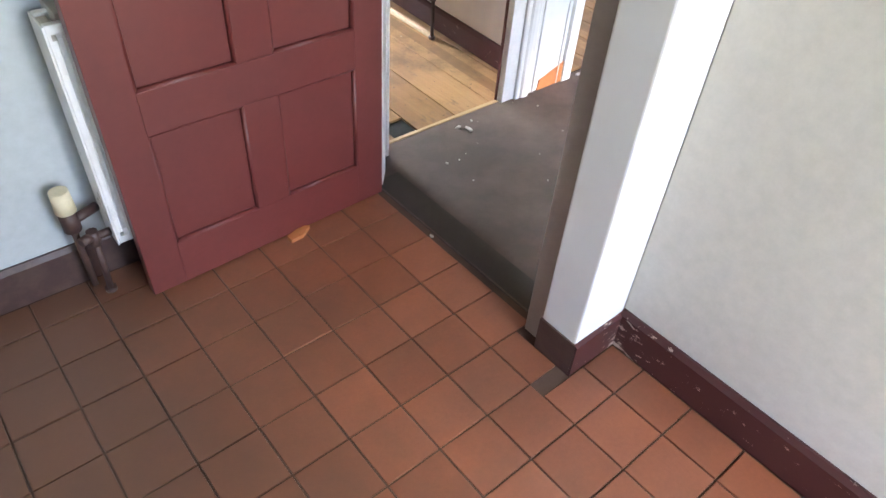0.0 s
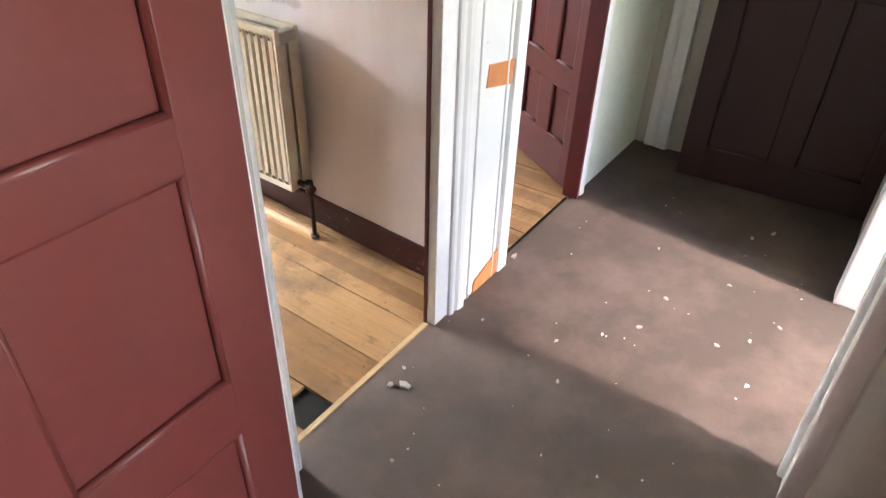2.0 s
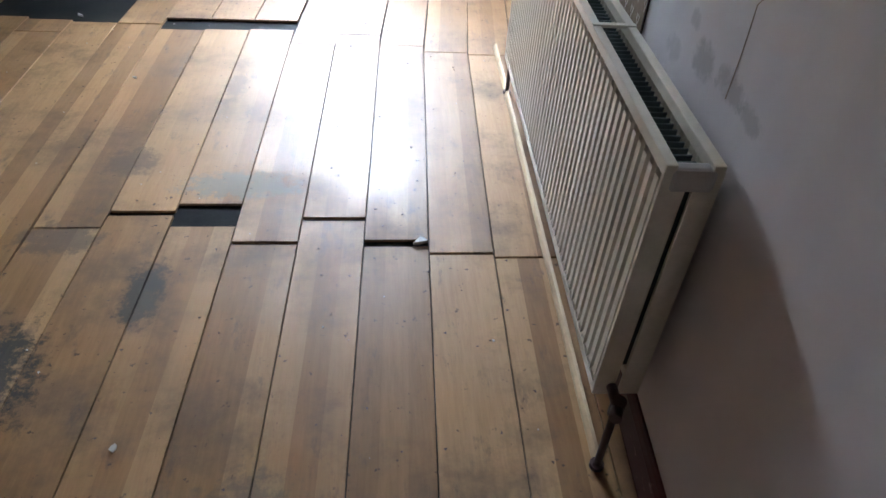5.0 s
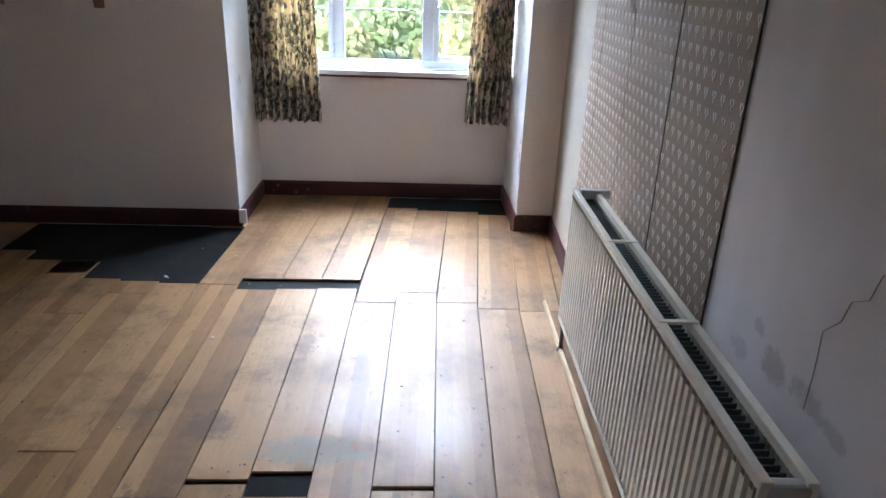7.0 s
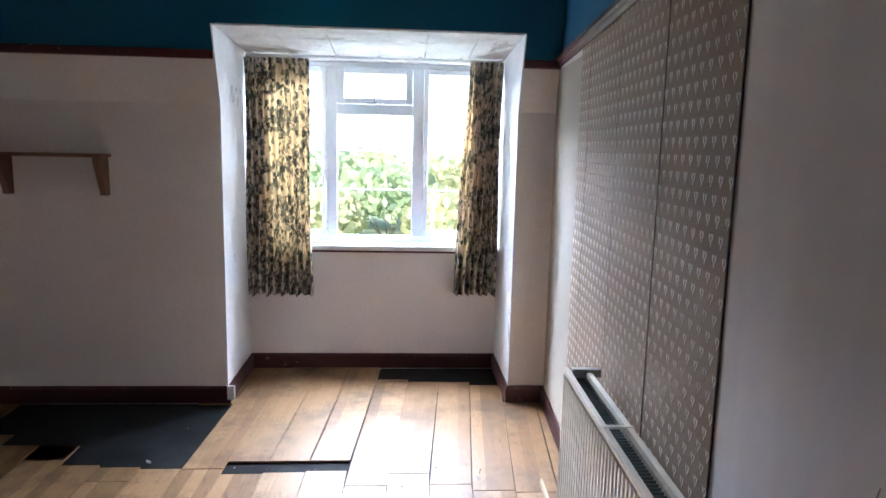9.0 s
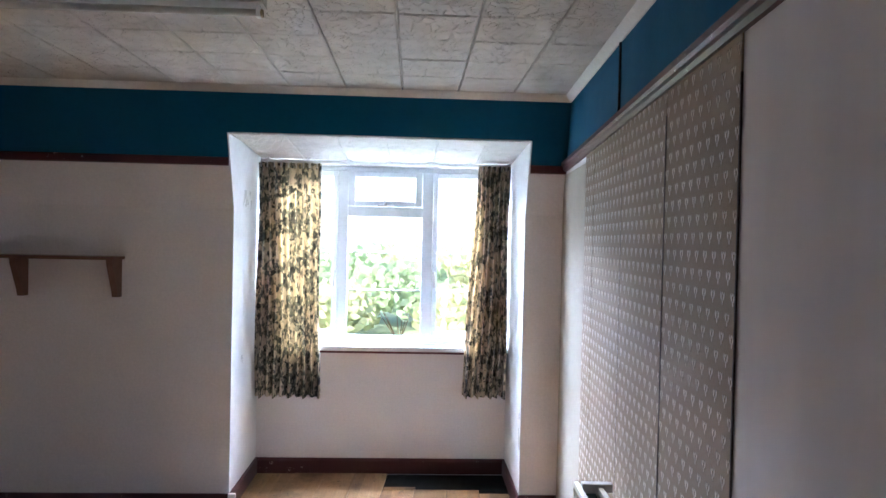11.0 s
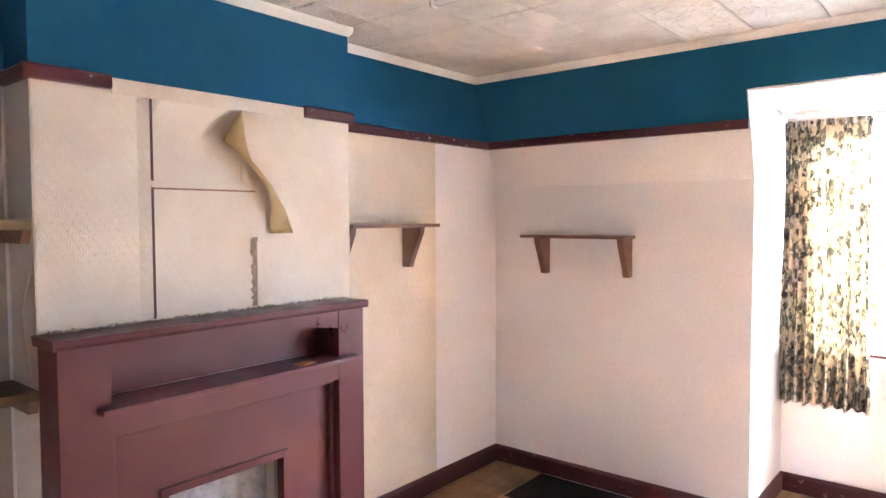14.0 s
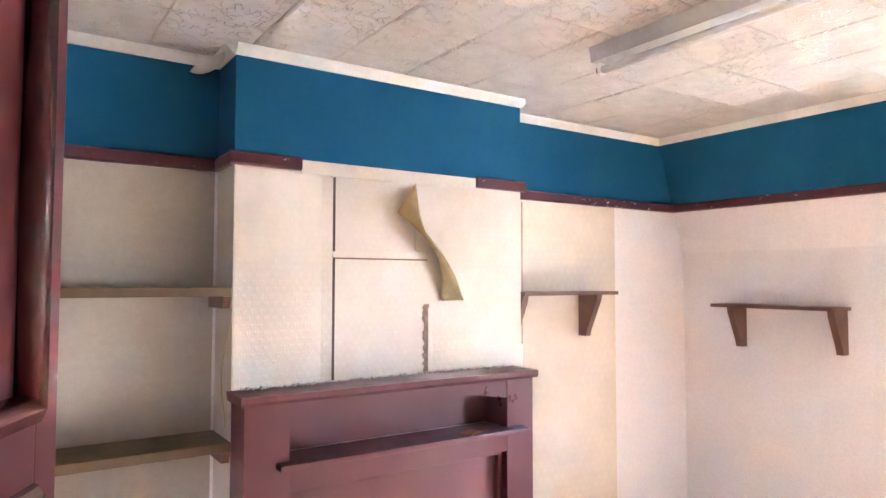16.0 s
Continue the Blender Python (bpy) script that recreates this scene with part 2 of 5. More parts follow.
    p.inputs["Specular IOR Level"].default_value = 0.23
    link(t, rr, p.inputs["Roughness"])
    bump(t, p, grain, 0.12, 0.002)
    return m


def crazed_tile():
    """Polystyrene ceiling tile with a crackled relief."""
    m, t, p = nodes_of("crackled_ceiling_tile")
    pos = position(t)
    warp = noise_tex(t, pos, 9, 3, 0.5)
    bend = t.nodes.new("ShaderNodeVectorMath")
    bend.operation = "MULTIPLY_ADD"
    bend.inputs[1].default_value = (0.16, 0.16, 0.16)
    nz = t.nodes.new("ShaderNodeTexNoise")
    nz.inputs["Scale"].default_value = 7
    link(t, pos, nz.inputs["Vector"])
    link(t, nz.outputs["Color"], bend.inputs[0]), link(t, pos, bend.inputs[2])
    cells = t.nodes.new("ShaderNodeTexVoronoi")
    cells.feature = "DISTANCE_TO_EDGE"
    cells.inputs["Scale"].default_value = 27
    link(t, bend.outputs[0], cells.inputs["Vector"])
    edge = ramp(t, cells.outputs["Distance"], [(0.02, (1, 1, 1)), (0.075, (0, 0, 0))])
    broken = ramp(t, noise_tex(t, pos, 24, 2, 0.5), [(0.45, (0, 0, 0)), (0.53, (1, 1, 1))])
    edge = mix(t, 1.0, edge, broken, "MULTIPLY")
    h = mix(t, 0.08, edge, warp)
    col = ramp(t, warp, [(0.3, (0.56, 0.52, 0.47)), (0.7, (0.64, 0.60, 0.55))])
    link(t, col, p.inputs["Base Color"])
    p.inputs["Roughness"].default_value = 0.8
    bump(t, p, h, 1.0, 0.010)
    return m


def embossed(name, base, pale, spacing, strength, motif=0.35, deep=0.006):
    """Blown-vinyl wallpaper: small raised sprigs in staggered rows over a fine weave (pattern in the y z plane)."""
    m, t, p = nodes_of(name)
    pos = position(t)
    sep = t.nodes.new("ShaderNodeSeparateXYZ")
    link(t, pos, sep.inputs[0])
    def sq(x, c, r):
        q = math_node(t, "DIVIDE", math_node(t, "SUBTRACT", x, c), r)
        return math_node(t, "MULTIPLY", q, q)

    def cell(off):
        """One sprig a cell: two leaves either side of a stem, a bud above."""
        a = math_node(t, "SUBTRACT", math_node(t, "FRACT", math_node(t, "ADD", math_node(t, "DIVIDE", sep.outputs[1], spacing), off)), 0.5)
        b = math_node(t, "SUBTRACT", math_node(t, "FRACT", math_node(t, "ADD", math_node(t, "DIVIDE", sep.outputs[2], spacing * 1.62), off)), 0.5)
        side = math_node(t, "ABSOLUTE", a)
        lean = math_node(t, "SUBTRACT", side, math_node(t, "MULTIPLY", b, 0.35))
        leaf = math_node(t, "ADD", sq(lean, 0.13, motif * 0.22), sq(b, 0.03, 0.125))
        stem = math_node(t, "ADD", sq(a, 0.0, motif * 0.16), sq(b, -0.12, 0.09))
        bud = math_node(t, "ADD", sq(a, 0.0, motif * 0.16), sq(b, 0.10, 0.05))
        return math_node(t, "MINIMUM", leaf, math_node(t, "MINIMUM", stem, bud))
    d = math_node(t, "MINIMUM", cell(0.0), cell(0.5))
    wob = noise_tex(t, pos, 90, 2, 0.5)
    d = math_node(t, "ADD", d, math_node(t, "MULTIPLY", math_node(t, "SUBTRACT", wob, 0.5), 0.4))
    hgt = ramp(t, d, [(0.35, (1, 1, 1)), (1.15, (0, 0, 0))])
    weave = noise_tex(t, pos, 160, 3, 0.6)
    blot = noise_tex(t, pos, 1.6, 6, 0.65)
    col = mix(t, hgt, base, pale)
    col = mix(t, 1.0, col, ramp(t, blot, [(0.35, (0.86, 0.83, 0.78)), (0.7, (1.05,) * 3)]), "MULTIPLY")
    link(t, col, p.inputs["Base Color"])
    link(t, ramp(t, hgt, [(0, (0.70,) * 3), (1, (0.34,) * 3)]), p.inputs["Roughness"])
    p.inputs["Specular IOR Level"].default_value = 0.35
    bump(t, p, mix(t, 0.2, hgt, weave), strength, deep)
    return m


def curtain_cloth():
    """Cream cloth with a dense print of slate and grey-green leaves; daylight glows through it."""
    m, t, p = nodes_of("floral_curtain_cloth")
    pos = position(t)

    def bent(amount, scale):
        nv = t.nodes.new("ShaderNodeTexNoise")
        nv.inputs["Scale"].default_value, nv.inputs["Detail"].default_value = scale, 2
        link(t, pos, nv.inputs["Vector"])
        mp = t.nodes.new("ShaderNodeVectorMath")
        mp.operation = "MULTIPLY_ADD"
        mp.inputs[1].default_value = (amount, amount, amount)
        link(t, nv.outputs["Color"], mp.inputs[0]), link(t, pos, mp.inputs[2])
        return mp.outputs[0]

    def cells(scale, vec):
        v = t.nodes.new("ShaderNodeTexVoronoi")
        v.inputs["Scale"].default_value = scale
        link(t, vec, v.inputs["Vector"])
        sep = t.nodes.new("ShaderNodeSeparateXYZ")
        link(t, v.outputs["Color"], sep.inputs[0])
        return v.outputs["Distance"], sep.outputs[0]

    spray = math_node(t, "MULTIPLY", math_node(t, "SUBTRACT", noise_tex(t, pos, 9, 2, 0.5), 0.5), 1.5)
    d1, r1 = cells(20, bent(0.08, 15))
    d2, r2 = cells(34, bent(0.06, 22))
    pick = math_node(t, "ADD", r1, spray)
    leaf = ramp(t, pick, [(0.57, (1, 1, 1)), (0.62, (0, 0, 0))])
    blade = ramp(t, d1, [(0.50, (1, 1, 1)), (0.58, (0, 0, 0))])
    tone = ramp(t, r2, [(0.0, (0.020, 0.026, 0.030)), (0.45, (0.060, 0.070, 0.072)), (0.75, (0.15, 0.165, 0.15)), (1.0, (0.30, 0.29, 0.25))])
    ground = ramp(t, math_node(t, "ADD", r2, spray), [(0.30, (0.17, 0.17, 0.15)), (0.50, (0.58, 0.52, 0.42))])
    col = mix(t, mix(t, 1.0, leaf, blade, "MULTIPLY"), ground, tone)
    link(t, col, p.inputs["Base Color"])
    p.inputs["Roughness"].default_value = 0.9
    tr = t.nodes.new("ShaderNodeBsdfTranslucent")
    link(t, mix(t, 1.0, col, (1.0, 0.72, 0.38), "MULTIPLY"), tr.inputs["Color"])
    ms = t.nodes.new("ShaderNodeMixShader")
    ms.inputs[0].default_value = 0.11
    link(t, p.outputs[0], ms.inputs[1]), link(t, tr.outputs[0], ms.inputs[2])
    link(t, ms.outputs[0], t.nodes["Material Output"].inputs["Surface"])
    return m


def leaf_material(name, a, b):
    m, t, p = nodes_of(name)
    rnd = t.nodes.new("ShaderNodeNewGeometry").outputs["Random Per Island"]
    link(t, ramp(t, rnd, [(0, a), (1, b)]), p.inputs["Base Color"])
    p.inputs["Roughness"].default_value = 0.7
    tr = t.nodes.new("ShaderNodeBsdfTranslucent")
    link(t, p.inputs["Base Color"].links[0].from_socket, tr.inputs["Color"])
    ms = t.nodes.new("ShaderNodeMixShader")
    ms.inputs[0].default_value = 0.45
    link(t, p.outputs[0], ms.inputs[1]), link(t, tr.outputs[0], ms.inputs[2])
    link(t, ms.outputs[0], t.nodes["Material Output"].inputs["Surface"])
    return m


def chipped(name, base, chip, level):
    """Gloss paint with ragged chips showing a paler coat."""
    m, t, p = nodes_of(name)
    pos = position(t)
    n = noise_tex(t, pos, 22, 6, 0.7, (1, 1, 2.5))
    b = noise_tex(t, pos, 3, 4, 0.6)
    f = ramp(t, math_node(t, "ADD", n, math_node(t, "MULTIPLY", math_node(t, "SUBTRACT", b, 0.5), 0.4)), [(level, (0, 0, 0)), (level + 0.02, (1, 1, 1))])
    col = mix(t, f, mix(t, b, base, tuple(0.75 * c for c in base)), chip)
    link(t, col, p.inputs["Base Color"])
    p.inputs["Roughness"].default_value = 0.36
    bump(t, p, f, -0.4, 0.002)
    return m


def stained_wall():
    """Pinkish white plaster with a patch of grey mould over the radiator."""
    m, t, p = nodes_of("mould_stained_emulsion")
    pos = position(t)
    sp = t.nodes.new("ShaderNodeSeparateXYZ")
    link(t, pos, sp.inputs[0])
    col = ramp(t, noise_tex(t, pos, 0.9, 6, 0.65), [(0.35, (0.70, 0.65, 0.64)), (0.65, (0.78, 0.735, 0.725))])
    col = mix(t, 1.0, col, ramp(t, noise_tex(t, pos, 3.0, 3, 0.6, (1, 1, 0.2)), [(0.35, (0.90, 0.89, 0.89)), (0.65, (1.03,) * 3)]), "MULTIPLY")
    for cy, cz, ry, rz, amt in ((2.99, 0.785, 0.06, 0.040, 0.42), (2.87, 0.80, 0.07, 0.028, 0.38), (2.77, 0.795, 0.05, 0.02, 0.32), (3.15, 0.745, 0.05, 0.03, 0.25), (3.08, 0.83, 0.03, 0.02, 0.3)):
        dx = math_node(t, "DIVIDE", math_node(t, "SUBTRACT", sp.outputs[1], cy), ry)
        dy = math_node(t, "DIVIDE", math_node(t, "SUBTRACT", sp.outputs[2], cz), rz)
        dd = math_node(t, "ADD", math_node(t, "MULTIPLY", dx, dx), math_node(t, "MULTIPLY", dy, dy))
        rag = math_node(t, "ADD", dd, math_node(t, "MULTIPLY", math_node(t, "SUBTRACT", noise_tex(t, pos, 20, 6, 0.8), 0.5), 4.0))
        col = mix(t, ramp(t, rag, [(0.2, (amt,) * 3), (1.0, (0, 0, 0))]), col, (0.20, 0.19, 0.17))
    link(t, col, p.inputs["Base Color"])
    p.inputs["Roughness"].default_value = 0.85
    bump(t, p, noise_tex(t, pos, 40, 5, 0.7), 0.25, 0.003)
    return m


WALLMOULD = stained_wall()
RAILM = chipped("worn_maroon_rail_paint", (0.095, 0.016, 0.022), (0.55, 0.48, 0.46), 0.66)
SKIRTM = chipped("worn_maroon_skirting_paint", (0.070, 0.016, 0.017), (0.30, 0.22, 0.18), 0.66)
LOBBYSKIRT = chipped("worn_dark_skirting_paint", (0.060, 0.018, 0.018), (0.42, 0.34, 0.29), 0.60)
WHITECHIP = chipped("chipped_white_gloss", (0.78, 0.78, 0.79), (0.48, 0.42, 0.38), 0.72)
# browner and darker than the white frame beside it
JAMBGREY = paint("brown_grey_stop", (0.30, 0.26, 0.25), (0.22, 0.19, 0.18), 0.45, 3, 40, 0.5, 0.15)
THRESH = paint("dark_worn_edge", (0.050, 0.038, 0.031), (0.055, 0.045, 0.04), 0.8, 5, 90, 0.6, 0.5)
GLASS = glass_material()
OAK = laminate()
CRAZED = crazed_tile()
# cream sprigs made paler still, with highlights on the relief put into the colour
BROWNPAPER = embossed("brown_embossed_wallpaper", (0.315, 0.232, 0.160), (0.88, 0.79, 0.67), 0.058, 1.0, 0.36, 0.014)
ALCOVEPAPER = embossed("tan_embossed_wallpaper", (0.69, 0.60, 0.49), (0.71, 0.62, 0.51), 0.050, 0.4, 0.40)
DOTPAPER = embossed("cream_dotted_wallpaper", (0.74, 0.675, 0.595), (0.765, 0.70, 0.625), 0.032, 0.6, 0.32)
CLOTH = curtain_cloth()
# leaf colours paled beyond real foliage, a washed-out glare put into them
LEAF_GREEN = leaf_material("green_leaves", (0.34, 0.42, 0.20), (0.44, 0.48, 0.27))
LEAF_GOLD = leaf_material("yellow_leaves", (0.56, 0.52, 0.26), (0.46, 0.48, 0.25))


# ---- mesh tools ----
class Solid:
    """Collects boxes, prisms and rods into one bmesh."""

    def __init__(self):
        self.bm = bmesh.new()

    def poly(self, pts, mi=0):
        f = self.bm.faces.new([self.bm.verts.new(p) for p in pts])
        f.material_index = mi
        return f

    def box(self, x0, x1, y0, y1, z0, z1, mi=0, bevel=0.0):
        b = bmesh.new()
        bmesh.ops.create_cube(b, size=1, matrix=Matrix.Translation(((x0 + x1) / 2, (y0 + y1) / 2, (z0 + z1) / 2)) @ Matrix.Diagonal((abs(x1 - x0), abs(y1 - y0), abs(z1 - z0), 1)))
        if bevel:
            bmesh.ops.bevel(b, geom=b.edges[:], offset=bevel, segments=2, affect="EDGES", profile=0.6)
        return self.take(b, mi)

    def prism(self, outline, vec, mi=0):
        """A flat outline of points pushed along vec."""
        b = bmesh.new()
        f = b.faces.new([b.verts.new(p) for p in outline])
        r = bmesh.ops.extrude_face_region(b, geom=[f])
        bmesh.ops.translate(b, vec=Vector(vec), verts=[v for v in r["geom"] if isinstance(v, bmesh.types.BMVert)])
        bmesh.ops.recalc_face_normals(b, faces=b.faces[:])
        return self.take(b, mi)

    def rod(self, p, q, r, seg=10, mi=0, r2=None):
        p, q = Vector(p), Vector(q)
        b = bmesh.new()
        bmesh.ops.create_cone(b, cap_ends=True, segments=seg, radius1=r, radius2=r if r2 is None else r2, depth=(q - p).length)
        rot = (q - p).to_track_quat("Z", "Y").to_matrix().to_4x4()
        bmesh.ops.transform(b, matrix=Matrix.Translation((p + q) / 2) @ rot, verts=b.verts)
        for f in b.faces:
            f.smooth = len(f.verts) == 4
        return self.take(b, mi)

    def take(self, b, mi=0):
        new_of = {v: self.bm.verts.new(v.co) for v in b.verts}
        for f in b.faces:
            g = self.bm.faces.new([new_of[v] for v in f.verts])
            g.material_index, g.smooth = mi, f.smooth
        b.free()
        return self

    def mesh(self, name, mats):
        me = bpy.data.meshes.new(name)
        self.bm.to_mesh(me)
        self.bm.free()
        for m in mats if isinstance(mats, (list, tuple)) else [mats]:
            me.materials.append(m)
        return me


def thing(name, label, category, at=(0, 0, 0), group="", kind="", turn=0):
    e = new(name)
    e.matrix_world = pose(*at, 0, 0, turn)
    return tagged(e, label, category, group, kind)


def part(name, s, mats, parent, label=""):
    """Links a Solid as one mesh object; its points are in the parent's own space."""
    ob = new(name, s.mesh(name, mats))
    ob.parent = parent
    return tagged(ob, label)


def structure(name, s, mats, label, category="wall"):
    return tagged(new(name, s.mesh(name, mats)), label, category, "", "structure")


def right_wall_x(y):
    return 2.388 + (y - 2.115) * 0.0645


def right_rail_z(y):
    """Underside of the picture rail on the right-hand wall, which rises towards the door."""
    return 2.030 + (YW - y) * 0.027


# ---- plan ----
H = 2.446           # ceiling height
B0, B1 = 2.04, 2.068  # wall between hall and room
BL, BR = 1.995, 2.065  # thinner stretch of it beside the lobby
YW = 5.845          # foot of the window wall
YN = 6.50           # back of the window bay
NL, NR = 0.69, 2.405  # sides of the window bay
XA, XC = -0.88, -0.67  # alcove wall, chimney breast
C0, C1 = 3.066, 4.374  # chimney breast from, to
RAIL = 2.02         # underside of the picture rail
ZK = 1.78           # where the window wall begins to lean inwards


def lean_y(z):
    return YW - max(0.0, z - ZK) * 0.333


# ---- room shell ----
def build_room():
    # window wall: two piers and the piece over the bay, leaning inwards at the top
    s = Solid()

    def pier(x0, x1, z0, z1, mi):
        zs = sorted({z0, z1, *(z for z in (ZK,) if z0 < z < z1)})
        front = [(x0, lean_y(z), z) for z in zs]
        s.prism(front + [(x0, YN + 0.18, z1), (x0, YN + 0.18, z0)], (x1 - x0, 0, 0), mi)

    for x0, x1 in ((XA - 0.2, NL - 0.008), (NR + 0.008, 2.95)):
        pier(x0, x1, -0.03, 2.04, 0), pier(x0, x1, 2.04, 2.6, 1)
    s.prism([(NL - 0.008, lean_y(2.2), 2.205), (NL - 0.008, lean_y(2.6), 2.6), (NL - 0.008, YN + 0.18, 2.6), (NL - 0.008, YN + 0.18, 2.205)], (NR - NL + 0.016, 0, 0), 1)
    # below and around the window
    s.box(NL - 0.008, NR + 0.008, YN, YN + 0.18, -0.03, 0.845, 0)
    s.box(NL - 0.008, NR + 0.008, YN, YN + 0.18, 2.125, 2.205, 0)
    structure("wall_window", s, [WALL, BLUE], "pinkish white wall with petrol blue frieze and window bay")
    s = Solid()
    for x0 in (NL - 0.008, NR):
        s.prism([(x0, YW, -0.01), (x0, YW, ZK), (x0, lean_y(2.2), 2.2), (x0, YN, 2.2), (x0, YN, -0.01)], (0.008, 0, 0))
    structure("wall_bay_sides", s, WHITE, "white painted side walls of the window bay")

    # right-hand wall, slightly out of square; its frieze begins behind the sloping picture rail
    s = Solid()
    ya, yb, dz = B1, YN, 0.03
    low = [(right_wall_x(ya), ya, -0.03), (right_wall_x(yb), yb, -0.03), (right_wall_x(yb), yb, right_rail_z(yb) + dz), (right_wall_x(ya), ya, right_rail_z(ya) + dz)]
    high = [low[3], low[2], (right_wall_x(yb), yb, 2.6), (right_wall_x(ya), ya, 2.6)]
    s.prism(low, (0.12, 0, 0), 0), s.prism(high, (0.12, 0, 0), 1)
    structure("wall_right", s, [WALLMOULD, BLUE], "pinkish white plaster wall with petrol blue frieze")

    # chimney wall with the breast
    s = Solid()
    for z0, z1, mi in ((-0.03, 2.04, 0), (2.04, 2.6, 1)):
        s.box(XA - 0.15, XA, B1 - 0.18, YW + 0.1, z0, z1, mi)
    structure("wall_chimney", s, [WALL, BLUE], "cream alcove wall with petrol blue frieze")
    s = Solid()
    s.box(XA, XC, C0, C1, 0.66, 2.04, 0), s.box(XA, XC, C0, C1, 2.04, 2.6, 1)
    s.box(XA, XC, C0, 3.40, -0.03, 0.66, 0), s.box(XA, XC, 3.94, C1, -0.03, 0.66, 0)
    structure("wall_chimney_breast", s, [CREAM, BLUE], "cream papered chimney breast with blue frieze")

    # wall between hall and room, with both door openings
    s = Solid()
    for z1, z2, mi in ((-0.03, 2.04, 0), (2.04, 2.6, 1)):
        s.box(-1.2, 1.564, BL + 0.035, BR, z1, z2, mi)
    s.box(-1.2, 1.564, BL, BL + 0.035, -0.03, 2.6, 3)
    for x0, x1, z0 in ((2.272, 2.60, -0.03), (3.17, 4.2, -0.03), (1.564, 2.272, 2.03), (2.60, 3.17, 2.03)):
        for z1, z2, mi in ((z0, 2.04, 0), (2.04, 2.6, 1)):
            s.box(x0, x1, (B0 + B1) / 2, B1, z1, z2, mi)
        s.box(x0, x1, B0, (B0 + B1) / 2, z0, 2.6, 2 if x0 > 3 else 4)
    structure("wall_door", s, [WALL, BLUE, GREENW, PALEBLUE, WHITE], "painted partition wall with two door openings")

    # ceilings
    s = Solid()
    s.box(-1.3, 4.6, -1.6, 6.7, H + 0.02, H + 0.14)
    tile = 0.308
    for i in range(-9, 5):
        for j in range(-4, 10):
            x, y = 1.665 + i * tile, 3.116 + j * tile
            x1, y1 = min(x + tile, 2.62), min(y + tile, lean_y(H) + 0.004)
            x, y = max(x, XA), max(y, BR)
            if x1 - x < 0.03 or y1 - y < 0.03:
                continue
            g, e = 0.0025, 0.009
            dz = random.uniform(-0.0015, 0.0015)
            o = [(x + g, y + g, H + 0.019), (x1 - g, y + g, H + 0.019), (x1 - g, y1 - g, H + 0.019), (x + g, y1 - g, H + 0.019)]
            m = [(px, py, H + 0.005) for px, py, _ in o]
            n = [(x + e, y + e, H + dz), (x1 - e, y + e, H + dz), (x1 - e, y1 - e, H + dz), (x + e, y1 - e, H + dz)]
            for a, b in ((o, m), (m, n)):
                for k in range(4):
                    s.poly([a[k], b[k], b[(k + 1) % 4], a[(k + 1) % 4]], 1)
            s.poly(n[::-1], 1)
    structure("ceiling", s, [COVING, CRAZED], "off-white crackled polystyrene ceiling tiles", "ceiling")
    s = Solid()
    for i in range(6):
        x0, x1 = NL + 0.02 + i * 0.29, min(NL + 0.02 + (i + 1) * 0.29, NR) - 0.004
        for y0, y1 in ((lean_y(2.2), 5.99), (5.994, 6.28), (6.284, YN)):
            z0, z1 = 2.2 - (y0 - 5.7) * 0.07, 2.2 - (y1 - 5.7) * 0.07
            s.prism([(x0, y0, z0), (x1, y0, z0), (x1, y1, z1), (x0, y1, z1)], (0, 0, 0.012))
    s.box(NL - 0.006, NR + 0.006, lean_y(2.2) + 0.01, YN + 0.01, 2.195, 2.204)
    structure("ceiling_bay", s, CRAZED, "white polystyrene tiles over the window bay", "ceiling")


def run_profile(s, a, b, profile, mi=0):
    """Sweeps a profile of (out, up) points from a to b; out points to the left of the way a to b."""
    a, b = Vector(a), Vector(b)
    d = (b - a).normalized()
    out = Vector((-d.y, d.x, 0))
    s.prism([tuple(a + out * o + Vector((0, 0, u))) for o, u in profile], b - a, mi)


SKIRT = [(0, 0), (0.016, 0), (0.016, 0.085), (0.011, 0.098), (0.006, 0.105), (0, 0.105)]
RAILP = [(0, 0), (0.013, 0.002), (0.018, 0.008), (0.018, 0.040), (0.012, 0.048), (0, 0.050)]
COVE = [(0, 0), (0, -0.035), (0.008, -0.035), (0.030, -0.012), (0.036, -0.002), (0.036, 0)]


